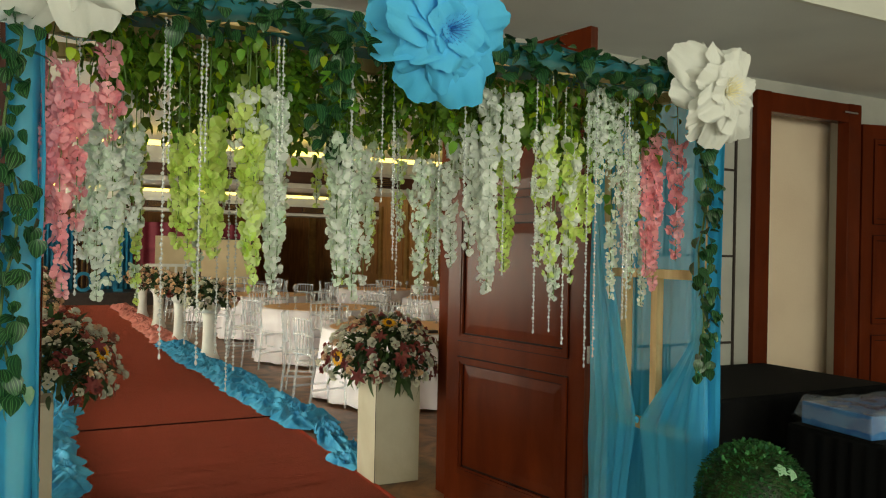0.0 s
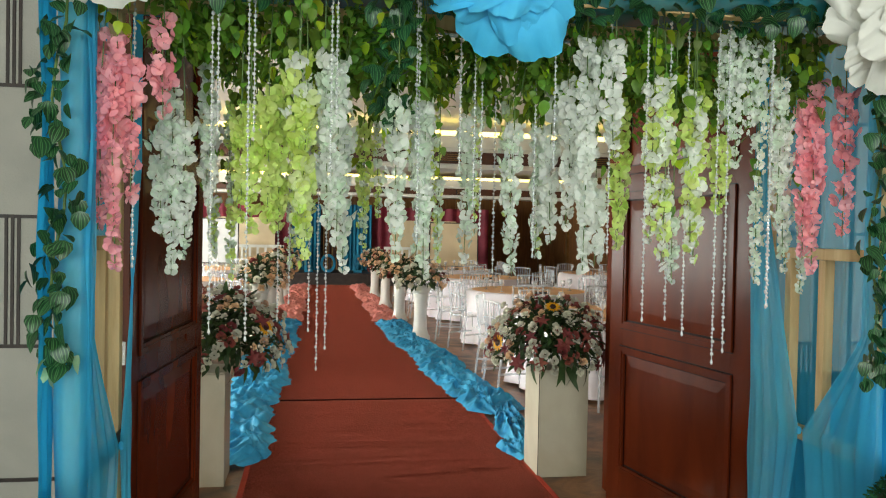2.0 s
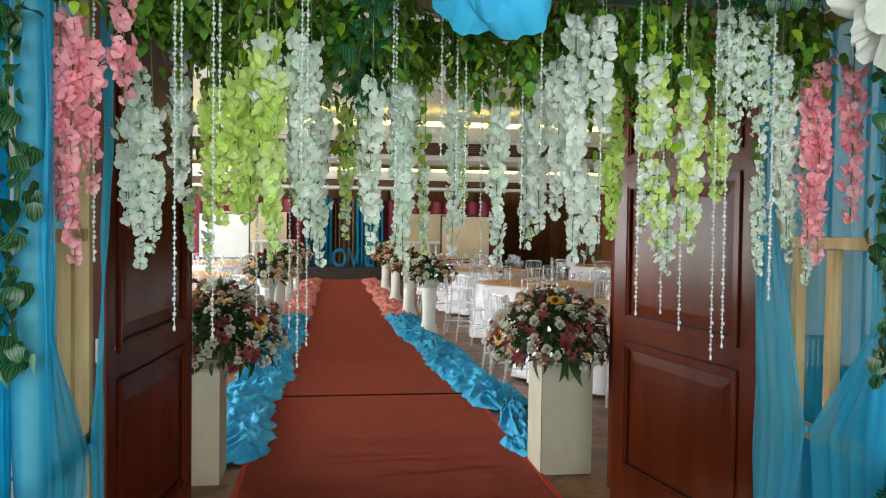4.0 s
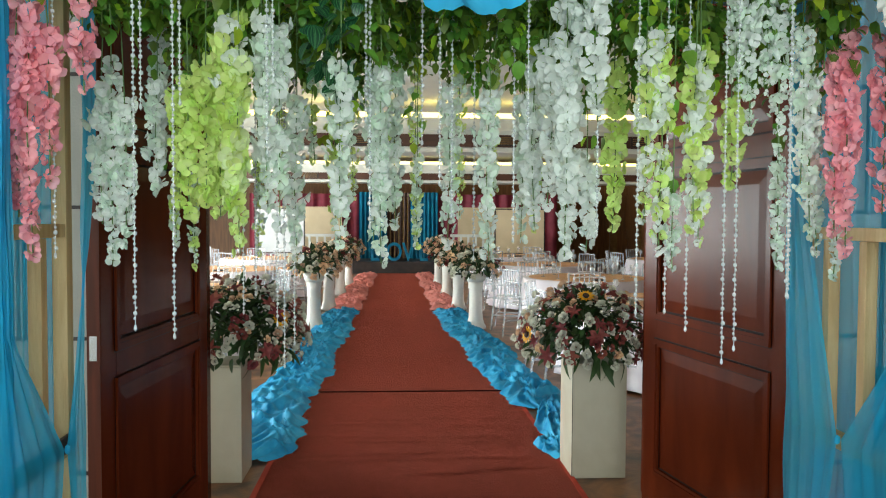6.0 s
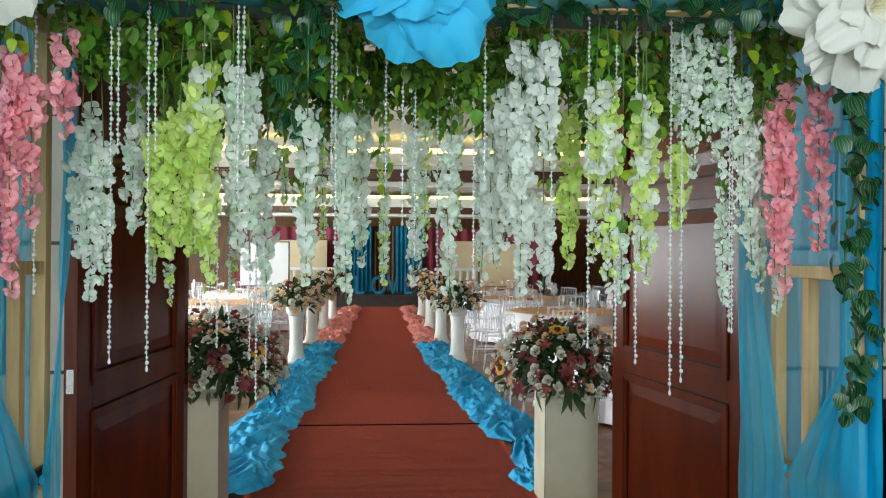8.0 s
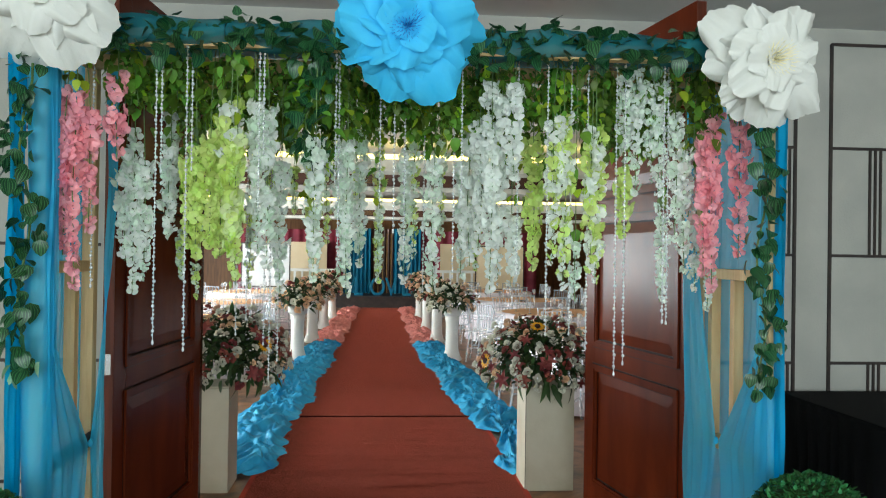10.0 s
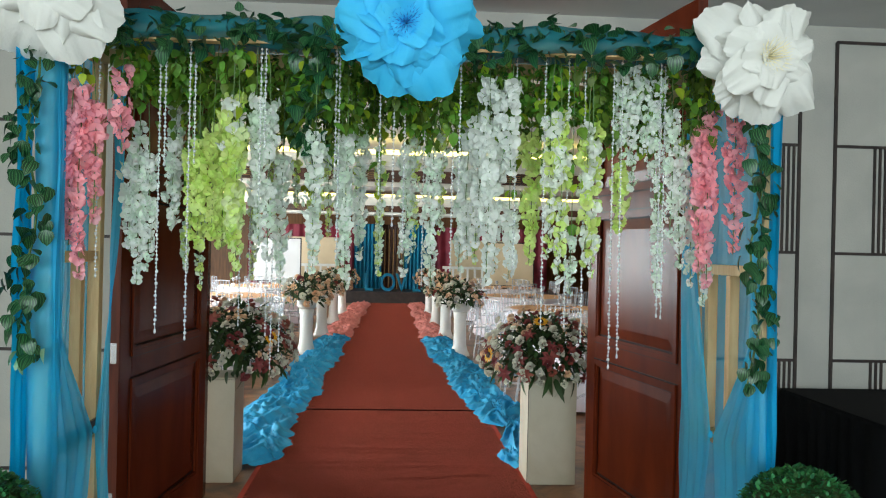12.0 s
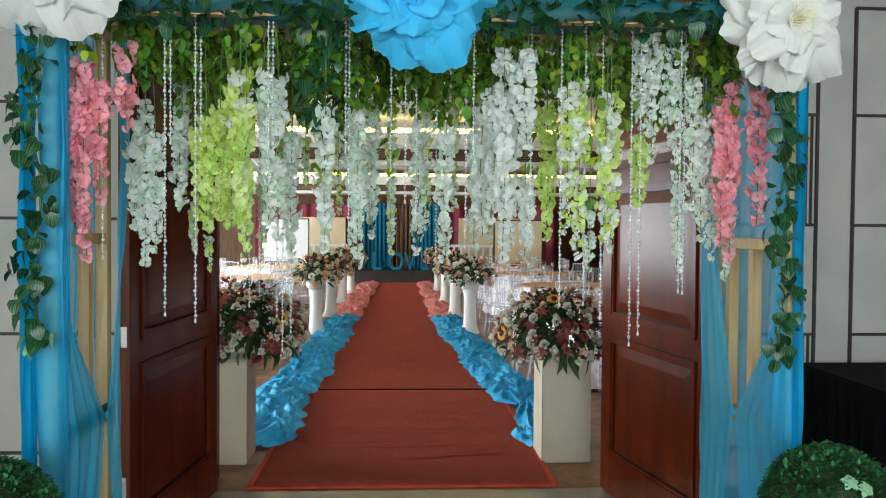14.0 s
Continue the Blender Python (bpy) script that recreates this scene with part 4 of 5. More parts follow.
TIE_Y, TIE_Z = 2.69, 0.865
for x, s in ((AX0, -1), (AX1, 1)):
    rear_y = AY1 - 0.06 if s > 0 else AY1 - 0.27
    drape = thing("arch_drape", "sheer cyan drape gathered at a tie on the arch side", "drape", "arch drapes")
    back = sheet("back_layer", lambda z: AY0 + 0.03, lambda z: rear_y + 0.03, 0.01, AZ, x + s * 0.032, SHEER, "", 7, 0.006)
    rear = sheet("rear_panel", lambda z: rear_y + 0.04, lambda z: TIE_Y + 0.01 + 0.25 * line01(TIE_Z, 1.75, z) + 0.13 * line01(TIE_Z, 0.0, z), 0.01, AZ, x - s * 0.046, VEIL, "", 4, 0.006)
    front = sheet("front_panel", lambda z: AY0 - 0.05, lambda z: TIE_Y - 0.01 - 0.3 * line01(TIE_Z, 1.24, z) - 0.16 * line01(TIE_Z, 0.0, z), 0.01, AZ, x - s * 0.046, VEIL, "", 4, 0.006)
    strip_ = sheet("outer_strip", lambda z: AY0 - 0.10, lambda z: AY0 + 0.02, 0.01, AZ, x + (-0.008 if s > 0 else -0.06), CLOTH, "", 2, 0.004)
    for ob in (back, rear, front, strip_):
        ob.parent = drape
    if s:
        wrap_h = AZ - 0.04 if s < 0 else 1.1
        verts, faces = [], []
        for j in range(31):
            for k in range(12):
                a, z = 2 * math.pi * k / 12, 0.02 + wrap_h * j / 30
                q = 0.043 + 0.008 * math.sin(a * 2 + z * 6) + 0.004 * math.sin(a * 5 + z * 3)
                verts.append((x + q * math.cos(a), AY0 + q * math.sin(a), z))
        for j in range(30):
            for k in range(12):
                faces.append((j * 12 + k, j * 12 + (k + 1) % 12, (j + 1) * 12 + (k + 1) % 12, (j + 1) * 12 + k))
        child("post_wrap", mesh_of("post_wrap", verts, faces, VEIL), drape, None, "sheer cloth wound round the post")
    bm = bmesh.new()
    lathe(bm, [(0.0, -0.016), (0.008, -0.01), (0.01, 0.0), (0.008, 0.01), (0.0, 0.016)], 10, Matrix.Translation((x - s * 0.05, TIE_Y, TIE_Z)))
    part("tie_knot", bm, VEIL, drape, smooth=True)

top = thing("top_drape", "teal cloth wrapped along the top beam of the arch", "drape")
verts, faces, n, m = [], [], 90, 12
for i in range(n + 1):
    x = AX0 - 0.06 + (AX1 - AX0 + 0.12) * i / n
    for k in range(m):
        a = 2 * math.pi * k / m
        rr = 0.054 * (1 + 0.18 * math.sin(a * 3 + x * 9) + 0.12 * math.sin(x * 23 + a))
        verts.append((x, AY0 + rr * math.cos(a), AZ - 0.015 + rr * 0.85 * math.sin(a)))
for i in range(n):
    for k in range(m):
        faces.append((i * m + k, i * m + (k + 1) % m, (i + 1) * m + (k + 1) % m, (i + 1) * m + k))
child("beam_wrap", mesh_of("beam_wrap", verts, faces, TEAL_TOP), top)
verts, faces = [], []
for i in range(n + 1):
    x = AX0 + (AX1 - AX0) * i / n
    for k in range(9):
        y = AY0 + (AY1 - AY0) * k / 8
        verts.append((x, y, AZ + 0.012 - 0.05 * math.sin(math.pi * k / 8) * (0.6 + 0.4 * math.sin(x * 4)) * 0.3 + 0.006 * math.sin(x * 31 + k)))
for i in range(n):
    for k in range(8):
        a = i * 9 + k
        faces.append((a, a + 1, a + 10, a + 9))
child("roof_cloth", mesh_of("roof_cloth", verts, faces, TEAL_TOP), top)

# ---- hanging wisteria ----
LEAF_MESH = [mesh_of("leaf", *leaf_shape(0.044 * q, 0.033 * q, 0.2, 0.35), m) for q, m in ((0.75, LEAF), (0.95, LEAF), (0.65, LEAF), (0.85, LEAF), (0.8, LEAF), (1.0, LEAF), (0.9, LEAF_YELLOW))]


def floret_shape(seed):
    """Four soft rounded petals round one eye, opening along +z."""
    r = random.Random(seed)
    verts, faces = [], []
    for k in range(4):
        pv, pf = petal_shape(0.021 * r.uniform(0.8, 1.15), 0.023 * r.uniform(0.85, 1.2), r.uniform(0.1, 0.5), 6)
        m = Matrix.Rotation(k * math.pi / 2 + r.uniform(-0.3, 0.3), 4, "Z") @ Matrix.Translation((0, 0.002, 0)) @ Matrix.Rotation(r.uniform(0.1, 0.75), 4, "X") @ Matrix.Rotation(r.uniform(-0.4, 0.4), 4, "Y")
        o = len(verts)
        verts += [tuple(m @ Vector(v)) for v in pv]
        faces += [tuple(i + o for i in f) for f in pf]
    return verts, faces


FLORET = [floret_shape(k) for k in (3, 8, 14)]


def wisteria(x, y, z0, z1, width, mat, label, seed, second=None, small=1.0):
    """A hanging strand: stem, leaves near its hook and racemes of florets in tiers, each thinning to a tail."""
    r = random.Random(seed)
    w = thing("wisteria_strand", label, "hanging flowers", "wisteria strands", at=pose(x, y, 0))
    length = z0 - z1
    top_z = AZ - 0.03
    tails = max(1, round(width / 0.047))
    stems = bmesh.new()
    sets = ([], [], []), ([], [], [])
    for q in range(tails):
        ox = ((q + 0.5) / tails - 0.5 + r.uniform(-0.08, 0.08)) * max(0.0, width - 0.03)
        oy = r.uniform(-0.35, 0.35) * width
        a0 = z0 - (r.uniform(0.0, 0.2) * length if q != tails // 2 else 0.0)
        a1 = z1 + (r.uniform(0.0, 0.35) * length if q != tails // 2 else 0.0)
        sway = r.uniform(-0.012, 0.012)
        tube(stems, [(ox * 0.3, oy * 0.3, top_z), (ox * 0.8, oy, (top_z + a0) / 2), (ox, oy, a0), (ox + sway, oy, (a0 + a1) / 2), (ox, oy, a1 + 0.01)], 0.0018, 4)
        rmax = min(0.036, width / tails * 0.55) * (0.75 + 0.25 * small)
        tiers = max(4, int((a0 - a1) / (0.0185 * (0.45 + 0.55 * small))))
        gap = r.uniform(0.3, 0.6)
        for k in range(tiers):
            u = (k + r.uniform(-0.3, 0.3)) / tiers
            z = a0 - u * (a0 - a1)
            thin = 1.0 if u < 0.5 else 1 - 0.72 * (u - 0.5) / 0.5
            swell = 0.82 + 0.38 * math.sin(u * 19 + seed + q * 2) * math.sin(u * 7 + q)
            if abs(u - gap) < 0.03 and r.random() < 0.7:
                continue
            for c in range(r.choice((2, 3, 3, 4) if u < 0.55 else ((2, 3) if u < 0.8 else (1, 2)))):
                a = k * 2.4 + c * 1.45 + r.uniform(-0.4, 0.4)
                rad = rmax * thin * swell * r.uniform(0.3, 1.15)
                px, py = ox + sway * math.sin(math.pi * u) + rad * math.cos(a), oy + rad * math.sin(a)
                out = Vector((math.cos(a), math.sin(a), r.uniform(-0.75, 0.25)))
                sc = small * r.uniform(0.7, 1.35) * (0.68 + 0.36 * thin)
                m = Matrix.Translation((px, py, z + r.uniform(-0.006, 0.006))) @ out.to_track_quat("Z", "Y").to_matrix().to_4x4() @ Matrix.Rotation(r.uniform(0, 6.28), 4, "Z") @ Matrix.Scale(sc, 4)
                which = 1 if second and r.random() < 0.45 else 0
                sets[which][r.randrange(3)].append(m)
    part("stem", stems, STEM, w)
    for which, m in ((0, mat), (1, second)):
        for k in range(3):
            if sets[which][k]:
                tagged(child("raceme", scatter("raceme", FLORET[k], sets[which][k], m), w), kind="stuff")
    for k in range(int(4 + 22 * max(0, top_z - z0))):
        a = r.uniform(0, 2 * math.pi)
        rad = r.uniform(0.01, 0.06)
        child("leaf", r.choice(LEAF_MESH), w, turned(r, rad * math.cos(a), rad * math.sin(a), r.uniform(z0 + 0.02, max(z0 + 0.03, top_z - 0.02)), a, r.uniform(-1.2, -0.2), r.uniform(0.8, 1.3)))
    return w


PINK = ((0.16, 2.40, 2.15, 1.86, 0.05), (-0.03, 2.45, 2.10, 1.54, 0.08), (0.04, 2.39, 2.08, 1.44, 0.125), (2.21, 2.46, 2.08, 1.44, 0.085), (2.30, 2.44, 2.05, 1.56, 0.055))
WHITE_A = ((0.15, 2.64, 1.99, 1.40, 0.125), (0.225, 2.84, 2.13, 1.68, 0.055), (0.26, 2.7, 1.96, 1.62, 0.05), (0.64, 2.42, 2.06, 1.52, 0.085),
           (0.61, 2.4, 2.06, 1.88, 0.05), (0.68, 2.6, 1.88, 1.42, 0.05))
SAGE_A = ((0.82, 2.36, 1.93, 1.47, 0.068), (0.91, 2.48, 1.96, 1.42, 0.075), (0.96, 2.75, 2.02, 1.52, 0.045), (1.13, 2.9, 1.99, 1.44, 0.06),
          (1.23, 2.6, 1.91, 1.42, 0.05), (1.34, 2.7, 1.92, 1.48, 0.042))
WHITE_B = ((1.42, 2.48, 2.17, 1.44, 0.145), (1.365, 2.6, 2.02, 1.52, 0.046), (1.49, 2.38, 2.13, 1.80, 0.055), (1.52, 2.6, 1.74, 1.45, 0.05))
SMALL_B = ((1.95, 2.48, 2.24, 1.78, 0.15), (2.03, 2.45, 2.2, 1.72, 0.07), (2.07, 2.42, 2.08, 1.62, 0.07), (2.13, 2.5, 1.96, 1.5, 0.05),
           (2.06, 2.55, 1.71, 1.4, 0.039), (2.24, 2.6, 1.7, 1.37, 0.08), (1.72, 2.45, 1.62, 1.4, 0.035))
BACK_ROW = ((0.76, 2.95, 1.76, 1.5, 0.035), (0.50, 2.98, 1.75, 1.42, 0.035), (0.30, 2.98, 1.7, 1.38, 0.03), (0.24, 2.98, 1.66, 1.44, 0.025), (1.03, 2.9, 1.75, 1.44, 0.03), (0.70, 2.9, 2.08, 1.72, 0.04), (0.82, 2.98, 2.1, 1.6, 0.05), (0.93, 2.92, 2.1, 1.75, 0.045), (1.02, 3.0, 2.12, 1.66, 0.05), (1.17, 2.95, 2.1, 1.55, 0.05),
            (1.28, 2.9, 2.05, 1.62, 0.045), (1.43, 3.0, 2.0, 1.5, 0.05), (0.58, 3.0, 2.0, 1.62, 0.045), (0.30, 2.9, 2.0, 1.66, 0.04))
LIME = ((0.38, 2.54, 1.92, 1.55, 0.10), (0.46, 2.52, 1.98, 1.54, 0.09), (0.76, 2.95, 1.95, 1.62, 0.045),
        (1.60, 2.6, 2.0, 1.51, 0.055), (1.91, 2.52, 1.89, 1.63, 0.055))
MIXED = ((1.65, 2.42, 2.05, 1.46, 0.10), (1.78, 2.44, 2.02, 1.48, 0.078), (0.54, 2.38, 2.07, 1.80, 0.07))
PALE_LIME = ((0.55, 2.37, 1.95, 1.45, 0.095),)
for rows, mat, label, second, small in (
        (PINK, PETAL_PINK, "coral pink silk wisteria hanging from the arch", None, 1.0),
        (WHITE_A, PETAL_WHITE, "white silk wisteria hanging from the arch", PETAL_SAGE, 0.95),
        (SAGE_A, PETAL_SAGE, "pale sage-white silk wisteria hanging from the arch", PETAL_WHITE, 0.92),
        (BACK_ROW, PETAL_SAGE, "thin sage-white silk wisteria in the rear row", PETAL_LIME, 0.66),
        (WHITE_B, PETAL_WHITE, "full white silk wisteria hanging from the arch", None, 1.05),
        (SMALL_B, PETAL_SAGE, "small-petalled white silk wisteria hanging from the arch", PETAL_WHITE, 0.72),
        (LIME, PETAL_LIME, "lime green silk wisteria hanging from the arch", None, 1.05),
        (PALE_LIME, PETAL_PALE_LIME, "pale lime silk wisteria hanging from the arch", PETAL_LIME, 1.05),
        (MIXED, PETAL_WHITE, "white and lime silk wisteria hanging from the arch", PETAL_LIME, 0.98),
        (((2.19, 2.6, 1.98, 1.58, 0.06),), PETAL_PALE, "pale pink silk wisteria hanging from the arch", PETAL_WHITE, 0.85)):
    for k, (x, y, z0, z1, w) in enumerate(rows):
        wisteria(x, y, z0, z1, w, mat, label, int(x * 977 + y * 131 + 7), second, small)

# leafy sprays filling the top of the arch
r = random.Random(77)
for k in range(34):
    x = 0.12 + 2.12 * (k + 0.5) / 34 + r.uniform(-0.03, 0.03)
    y = (2.53, 2.68, 2.92)[k % 3] + r.uniform(-0.04, 0.04)
    spray = thing("leafy_spray", "green silk vine spray hanging under the arch top", "hanging vine", "leafy sprays", at=pose(x, y, 0))
    length = r.uniform(0.16, 0.34)
    z0 = AZ - 0.03
    bm = bmesh.new()
    for q in range(3):
        dx, dy = r.uniform(-0.06, 0.06), r.uniform(-0.05, 0.05)
        tube(bm, [(0, 0, z0), (dx * 0.6, dy * 0.6, z0 - length * 0.5), (dx, dy, z0 - length)], 0.002, 4)
    part("stem", bm, STEM, spray)
    poses = []
    for q in range(150):
        a, rad = r.uniform(0, 6.283), r.uniform(0.0, 0.08)
        poses.append(turned(r, rad * math.cos(a), rad * math.sin(a), z0 - 0.01 - r.random() * length * 0.9, a, r.uniform(-1.3, 0.1), r.uniform(0.7, 1.2)))
    tagged(child("fine_leaves", scatter("fine_leaves", leaf_shape(0.026, 0.021, 0.2, 0.3), poses, LEAF), spray), kind="stuff")
    for q in range(74):
        u = r.random() ** 0.9
        a = r.uniform(0, 6.283)
        rad = r.uniform(0.01, 0.085)
        child("leaf", r.choice(LEAF_MESH), spray, turned(r, rad * math.cos(a), rad * math.sin(a), z0 - 0.01 - u * length, a, r.uniform(-1.3, -0.1), r.uniform(0.75, 1.3)))


# ---- bead strings ----
bm = bmesh.new()
bmesh.ops.create_icosphere(bm, subdivisions=1, radius=1.0)
BEADT = ([tuple(v.co) for v in bm.verts], [tuple(v.index for v in f.verts) for f in bm.faces])
bm.free()


def beads(x, y, z1):
    b = thing("bead_string", "clear crystal bead string hanging from the arch", "bead string", "bead strings", at=pose(x, y, 0))
    z0 = AZ - 0.02
    n = int((z0 - z1) / 0.0135)
    poses = []
    for k in range(n):
        big = 1.0 if k % 3 else 1.5
        s = 0.0040 * big
        poses.append(Matrix.Translation((0.0015 * math.sin(k * 1.7), 0.0015 * math.cos(k * 2.3), z0 - k * 0.0135)) @ Matrix.Diagonal((s, s, s * 1.15, 1)))
    tagged(child("bead_strand", scatter("bead_strand", BEADT, poses, BEAD), b), kind="stuff")
    bm = bmesh.new()
    tube(bm, [(0, 0, z0 + 0.01), (0, 0, (z0 + z1) / 2), (0, 0, z1)], 0.0012, 4)
    part("thread", bm, BEAD, b)
    bm = bmesh.new()
    lathe(bm, [(0.0, -0.009), (0.0045, -0.003), (0.003, 0.006), (0.0, 0.01)], 8, Matrix.Translation((0, 0, z1)))
    part("end_drop", bm, BEAD, b)


for x, y, z1 in ((0.08, 2.42, 1.45), (0.30, 2.36, 1.27), (0.315, 2.37, 1.83), (0.40, 2.35, 1.25), (0.415, 2.36, 1.84), (0.6, 2.9, 1.07), (0.63, 2.37, 1.72),
                 (0.645, 2.37, 1.9), (0.88, 2.4, 1.81), (0.89, 2.42, 1.53), (1.03, 2.5, 1.76), (1.08, 2.52, 1.65), (1.12, 2.6, 1.56), (1.2, 2.75, 1.43)):
    beads(x, y, z1)
for x, y, z1 in ((1.3, 2.6, 1.49), (1.31, 2.42, 1.77), (1.52, 2.5, 1.51), (1.61, 2.42, 1.3), (1.7, 2.45, 1.3), (1.76, 2.45, 1.25), (1.86, 2.44, 1.16),
                 (1.885, 2.42, 1.20), (2.01, 2.38, 1.35), (2.05, 2.45, 1.34), (0.46, 2.95, 1.24), (0.5, 2.95, 1.3), (0.63, 2.92, 1.14), (0.57, 2.95, 1.2)):
    beads(x, y, z1)

# ---- striped ivy on the posts and the beam ----
IVY_MESH = [mesh_of("ivy_leaf", *leaf_shape(0.044 * s, 0.041 * s, 0.22, sg), IVY) for s, sg in ((1.0, 0.3), (0.85, 0.15), (1.15, 0.45))]
IVY_LIGHT = mesh_of("pale_leaf", *leaf_shape(0.05, 0.042, 0.18, 0.3), IVY_PALE)


def ivy_line(name, label, pts, n, spread, seed, pale=(), down=True):
    r = random.Random(seed)
    g = thing(name, label, "ivy garland", "ivy garlands")
    bm = bmesh.new()
    tube(bm, pts, 0.004, 5)
    part("stem", bm, STEM, g)
    segs = len(pts) - 1
    for k in range(n):
        u = (k + r.random() * 0.8) / n * segs
        i = min(int(u), segs - 1)
        p = Vector(pts[i]).lerp(Vector(pts[i + 1]), u - i)
        a = math.pi * 1.5 + r.uniform(-1.5, 1.5)
        off = Vector((r.uniform(-spread, spread), r.uniform(-0.045, 0.0), r.uniform(-spread, spread) * (0.3 if down else 1.0)))
        m = turned(r, p.x + off.x, p.y + off.y, p.z + off.z, a, r.uniform(-1.35, -0.3) if down else r.uniform(-1.3, 0.9), r.uniform(0.8, 1.25))
        child("leaf", IVY_LIGHT if k in pale else r.choice(IVY_MESH), g, m)
    return g


def post_line(x, y, z0, z1, seed):
    return [(x + 0.02 * math.sin(k * 1.3 + seed), y - 0.03, z0 + (z1 - z0) * k / 10) for k in range(11)]


ivy_line("ivy_garland", "striped ivy vine winding down the arch post", post_line(AX0 - 0.022, AY0 - 0.04, 2.2, 1.17, 1), 120, 0.05, 5, (113, 116, 118, 119))
ivy_line("ivy_garland", "striped ivy vine winding down the arch post", post_line(AX1 - 0.065, AY0 - 0.02, 2.1, 1.12, 4), 108, 0.045, 6)
ivy_line("ivy_garland", "dense striped ivy garland along the arch beam", [(AX0 + (AX1 - AX0) * k / 16, AY0 - 0.03, AZ - 0.03 + 0.02 * math.sin(k * 1.9)) for k in range(17)], 470, 0.06, 7, (), False)
ivy_line("ivy_garland", "striped ivy spray hanging from the arch beam", [(0.80 + 0.02 * math.sin(k), 2.38, 2.25 - 0.055 * k) for k in range(8)], 66, 0.065, 9)


# ---- giant paper flowers ----
def big_petal(length, width, curl, seed, mat, frill=1.0):
    """A broad crepe petal: narrow foot, cupped middle, lobed and rippled rim that rolls back."""
    r = random.Random(seed)
    n, verts, faces = 16, [], []
    ph, ph2, ph3, side = r.uniform(0, 6), r.uniform(0, 6), r.uniform(0, 6), r.uniform(-0.3, 0.3)
    for j in range(n + 1):
        v = j / n
        half = width / 2 * (0.2 + 0.8 * smooth01(0.0, 0.66, v))
        for i in range(n + 1):
            u = 2 * i / n - 1
            reach = length * (1 - 0.2 * abs(u) ** 3.4 + 0.045 * math.sin(u * 3.2 + ph) + 0.028 * math.sin(u * 7 + ph2) + 0.014 * math.sin(u * 17 + ph3))
            rip = frill * width * v * v * (0.075 * math.sin(u * 2.7 + ph) + 0.05 * math.sin(u * 6.2 + ph2) * abs(u) + 0.016 * math.sin(u * 15 + ph3))
            z = 0.30 * width * u * u * v * (1 - 0.75 * v) + length * (0.16 * math.sin(math.pi * v * 0.9) - curl * v ** 3 * (1 + side * u)) + rip
            verts.append((half * u * (1 - 0.14 * v ** 5), reach * v, z))
    for j in range(n):
        for i in range(n):
            a = j * (n + 1) + i
            faces.append((a, a + 1, a + n + 2, a + n + 1))
    return mesh_of("petal", verts, faces, mat)


def giant_flower(at, radius, mat, centre, label, seed, loose=0.0):
    """Five rings of petals, the inner ones steeper; loose opens gaps and uneven reach in the outer ring."""
    r = random.Random(seed)
    f = thing("paper_flower", label, "paper flower", "giant paper flowers", at=at)
    rings = ((7, 0.98, 0.0, 0.92, 0.0, 0.16), (7, 0.80, 0.22, 0.72, 0.028, 0.24), (6, 0.62, 0.42, 0.62, 0.05, 0.24), (5, 0.45, 0.66, 0.5, 0.064, 0.18), (4, 0.29, 0.95, 0.38, 0.07, 0.05))
    for ring, (count, rad, tilt, wid, depth, curl) in enumerate(rings):
        meshes = [big_petal(radius * rad, radius * wid * (1 - 0.22 * loose), curl, seed * 20 + ring * 4 + q, mat, 1 + 0.15 * loose) for q in range(4)]
        for k in range(count):
            a = 2 * math.pi * (k + 0.5 * (ring % 2) + r.uniform(-0.2, 0.2)) / count
            m = (Matrix.Translation((0, 0, depth)) @ Matrix.Rotation(a, 4, "Z") @ Matrix.Rotation(tilt + r.uniform(-0.16, 0.2), 4, "X")
                 @ Matrix.Rotation(r.uniform(-0.3, 0.3), 4, "Y") @ Matrix.Scale(r.uniform(0.9 - 0.16 * loose, 1.06 + 0.14 * loose), 4))
            child("petal", meshes[k % 4], f, m)
    poses = []
    for k in range(80):
        rr, a = 0.05 * math.sqrt((k + 0.5) / 80) * radius / 0.25, k * 2.4
        lean = Matrix.Rotation(rr * 15, 4, Vector((-math.sin(a), math.cos(a), 0)))
        poses.append(Matrix.Translation((rr * 0.7 * math.cos(a), rr * 0.7 * math.sin(a), 0.1)) @ lean @ Matrix.Diagonal((0.0022, 0.0022, 0.046, 1)))
    child("stamen_fringe", scatter("stamen_fringe", BEADT, poses, centre), f, None, "fringe of thin paper stamens")
    return f


giant_flower(pose(1.112, 2.24, 2.29, 99, 0, -2), 0.25, PAPER_BLUE, PAPER_DEEP, "giant sky-blue crepe paper flower on the arch beam", 3)
giant_flower(pose(2.285, 2.25, 2.225, 96, 0, 6), 0.25, PAPER_WHITE, PAPER_CREAM, "giant white crepe paper flower with cream heart", 7, 1.0)
giant_flower(pose(0.03, 2.21, 2.375, 98, 0, -6), 0.25, PAPER_WHITE, PAPER_CREAM, "giant white crepe paper flower with cream heart", 12, 0.8)


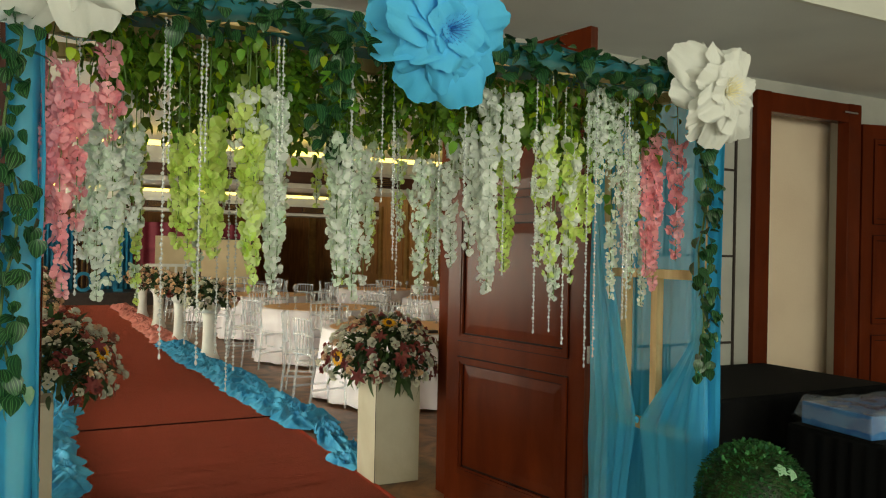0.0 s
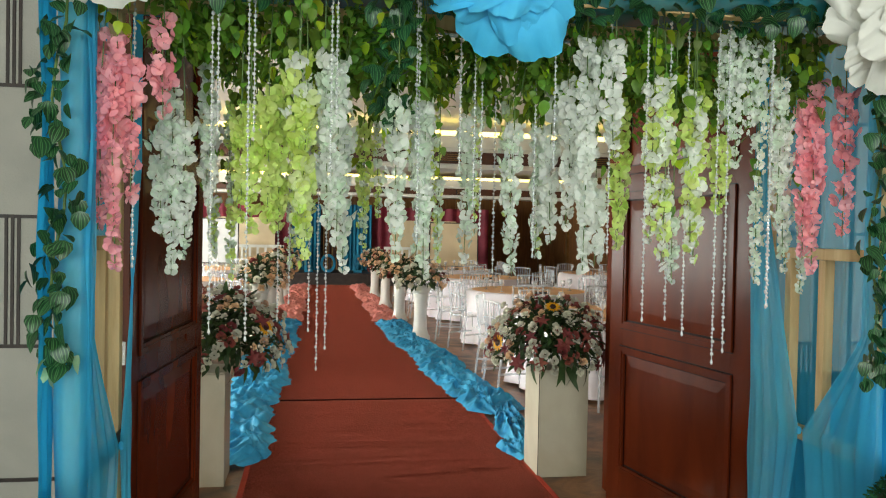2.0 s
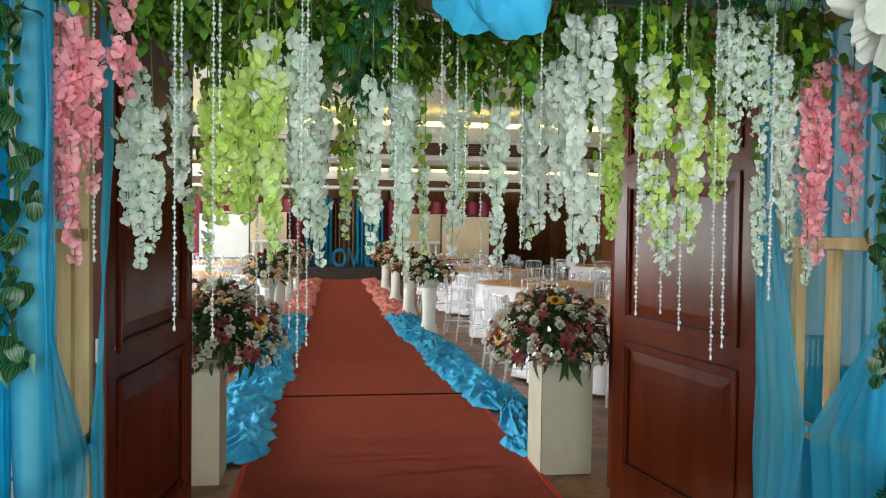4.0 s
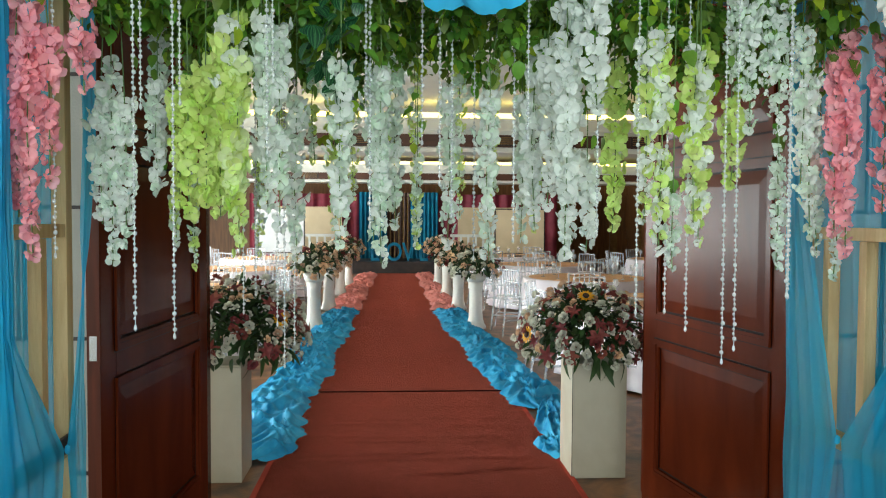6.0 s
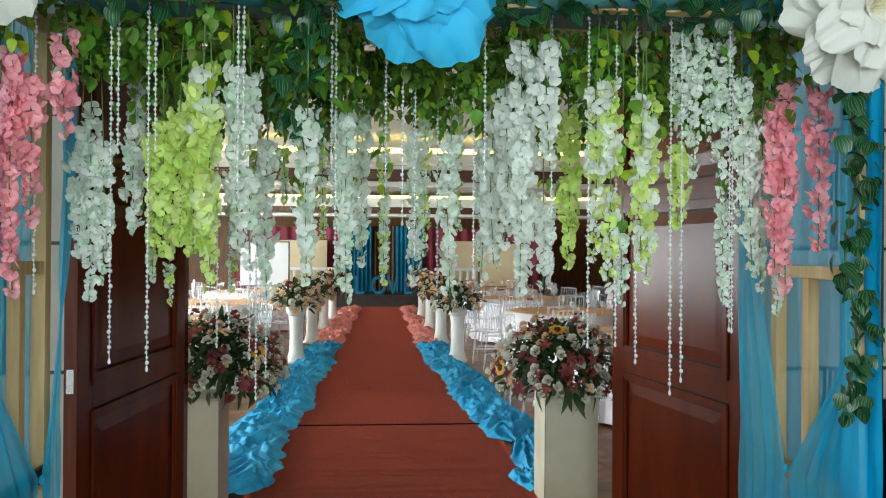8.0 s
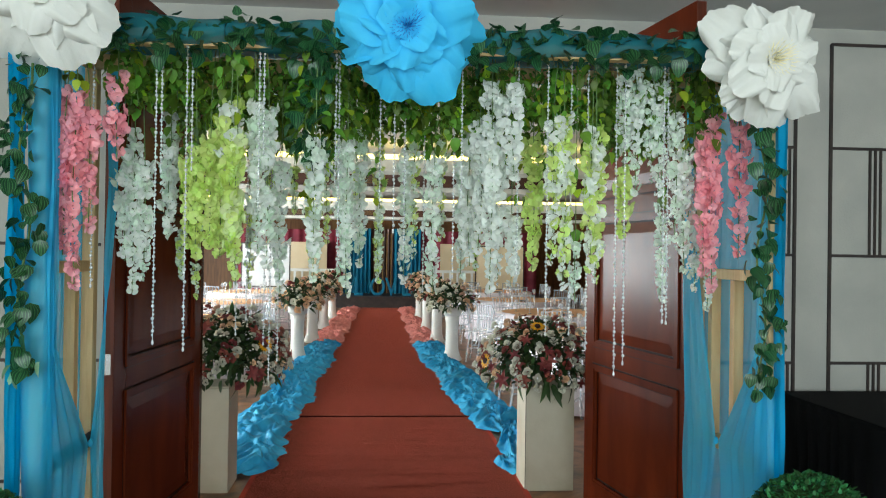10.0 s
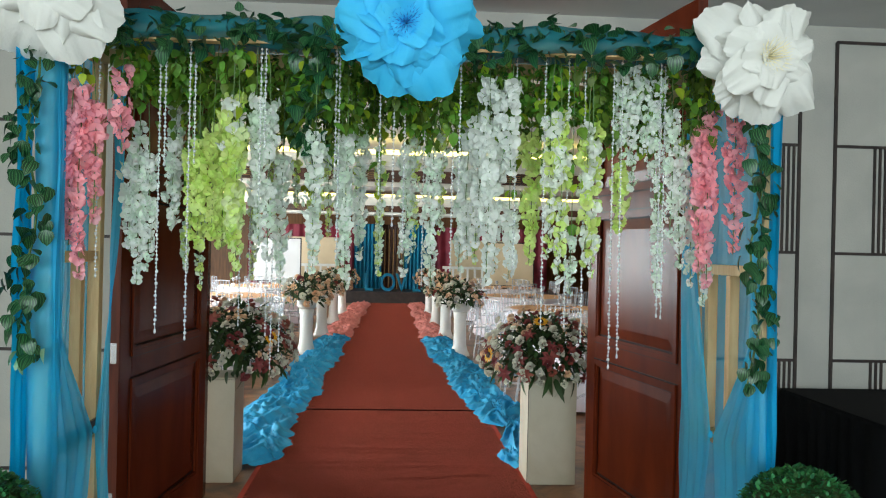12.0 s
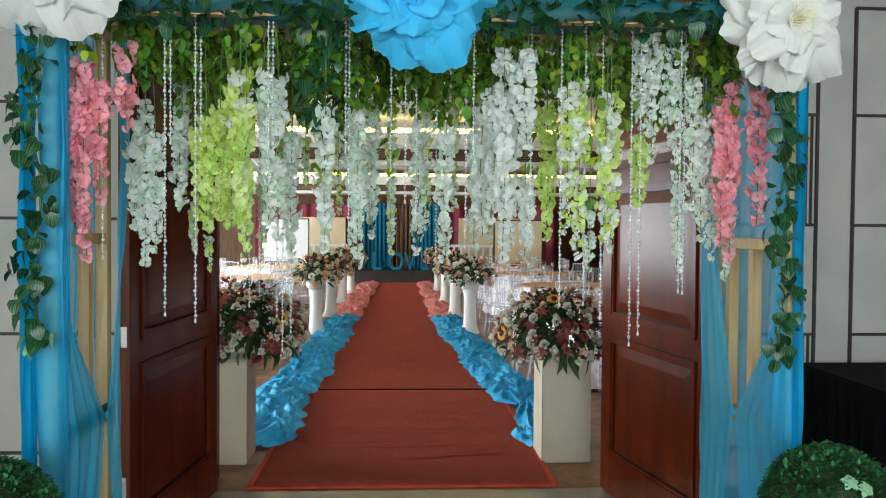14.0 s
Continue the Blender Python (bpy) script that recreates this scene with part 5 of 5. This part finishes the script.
# ---- lobby things ----
def topiary(x, y, zc, rad, seed):
    r = random.Random(seed)
    t = thing("topiary_ball", "clipped artificial boxwood ball on a white stand", "topiary", "topiary balls", at=pose(x, y, 0))
    poses = []
    for k in range(5600):
        z = 1 - 2 * (k + 0.5) / 5600
        a = k * 2.39996
        q = math.sqrt(1 - z * z)
        d = Vector((q * math.cos(a), q * math.sin(a), z))
        m = Matrix.Translation(Vector((0, 0, zc)) + d * rad * r.uniform(0.93, 1.02)) @ (d + Vector((r.uniform(-0.9, 0.9), r.uniform(-0.9, 0.9), r.uniform(-0.9, 0.9)))).to_track_quat("Y", "Z").to_matrix().to_4x4() @ Matrix.Scale(r.uniform(0.7, 1.3), 4)
        poses.append(m)
    tagged(child("leaf_mass", scatter("leaf_mass", leaf_shape(0.016, 0.011, 0.2, 0.2), poses, BOX), t), kind="stuff")
    bm = bmesh.new()
    bmesh.ops.create_icosphere(bm, subdivisions=3, radius=rad * 0.93, matrix=Matrix.Translation((0, 0, zc)))
    part("core", bm, BUSH, t, smooth=True)
    bm = bmesh.new()
    lathe(bm, [(0.14, 0.0), (0.14, 0.03), (0.09, 0.08), (0.08, zc - rad * 0.9)], 18)
    part("stand", bm, WHITE, t, smooth=True)
    for k, (a, e) in enumerate(((-1.75, 0.75), (-1.5, 0.65))):
        d = Vector((math.cos(a) * math.cos(e), math.sin(a) * math.cos(e), math.sin(e)))
        for q in range(5):
            m = Matrix.Translation(Vector((0, 0, zc)) + d * rad * 1.04) @ d.to_track_quat("Z", "Y").to_matrix().to_4x4() @ Matrix.Rotation(q * 1.257, 4, "Z") @ Matrix.Scale(0.55, 4)
            child("pale_leaf", IVY_LIGHT, t, m, "pale variegated leaf")


topiary(2.40, 2.10, 0.69, 0.20, 1)
topiary(-0.10, 2.02, 0.69, 0.20, 2)


def clothed_table(x0, x1, y0, y1, h, label):
    t = thing("draped_table", label, "table", "lobby tables")
    n, verts, faces = 160, [], []
    cx, cy, a, b = (x0 + x1) / 2, (y0 + y1) / 2, (x1 - x0) / 2, (y1 - y0) / 2
    for k, (z, amp) in enumerate(((h, 0), (h, 0), (h - 0.02, 0.004), (h * 0.5, 0.018), (0.01, 0.03))):
        for i in range(n):
            th = 2 * math.pi * i / n
            c, s = math.cos(th), math.sin(th)
            f = 1 / max(abs(c), abs(s)) if k else 0.01
            w = 1 + amp * math.sin(th * 34 + x0)
            verts.append((cx + a * c * min(f, 1.4) * w, cy + b * s * min(f, 1.4) * w, z))
    for k in range(4):
        for i in range(n):
            faces.append((k * n + i, k * n + (i + 1) % n, (k + 1) * n + (i + 1) % n, (k + 1) * n + i))
    child("skirt", mesh_of("skirt", verts, faces, BLACK), t)
    boxpart("top_cloth", (x0 + 0.01, x1 - 0.01, y0 + 0.01, y1 - 0.01, h + 0.002, h + 0.008), BLACK, t)
    return t


clothed_table(3.46, 5.06, 3.3, 4.36, 0.76, "long table under a black floor-length cloth")
clothed_table(3.62, 5.3, 2.1, 2.95, 0.69, "smaller table under a black cloth")
parcel = thing("wrapped_parcel", "blue box in clear plastic wrap on the black table", "box", at=pose(4.25, 2.62, 0.702, 0, 0, -6))
film_sheet = material("crumpled_film", srgb(220, 228, 236), srgb(200, 212, 226), 0.08, 6, clear=0.8, spec=0.9)
verts, faces = [], []
for i in range(25):
    for j in range(15):
        u, v = i / 24, j / 14
        wave = noise.noise(Vector((u * 5, v * 4, 2.2)))
        verts.append((0.02 + 0.5 * u + 0.03 * wave, -0.29 - 0.05 * min(1.0, v * 6) - 0.025 * wave - 0.02 * noise.noise(Vector((u * 14, v * 11, 5))), 0.03 - 0.42 * v * (0.8 + 0.2 * wave)))
for i in range(24):
    for j in range(14):
        a = i * 15 + j
        faces.append((a, a + 1, a + 16, a + 15))
child("loose_film", mesh_of("loose_film", verts, faces, film_sheet), parcel, None, "loose clear film hanging over the table edge")
boxpart("carton", (-0.6, 0.6, -0.22, 0.22, 0, 0.12), FILMWRAP, parcel, bevel=0.012)
bm = bmesh.new()
bmesh.ops.create_grid(bm, x_segments=40, y_segments=18, size=1.0)
for v in bm.verts:
    p = v.co.copy()
    v.co = Vector((p.x * 0.64, p.y * 0.26, 0.128 + 0.03 * abs(noise.noise(p * 5)) - 0.10 * max(0, max(abs(p.x), abs(p.y)) - 0.9) * 10 * 0.9))
part("plastic_wrap", bm, film_sheet, parcel, "crumpled clear plastic film", smooth=True)
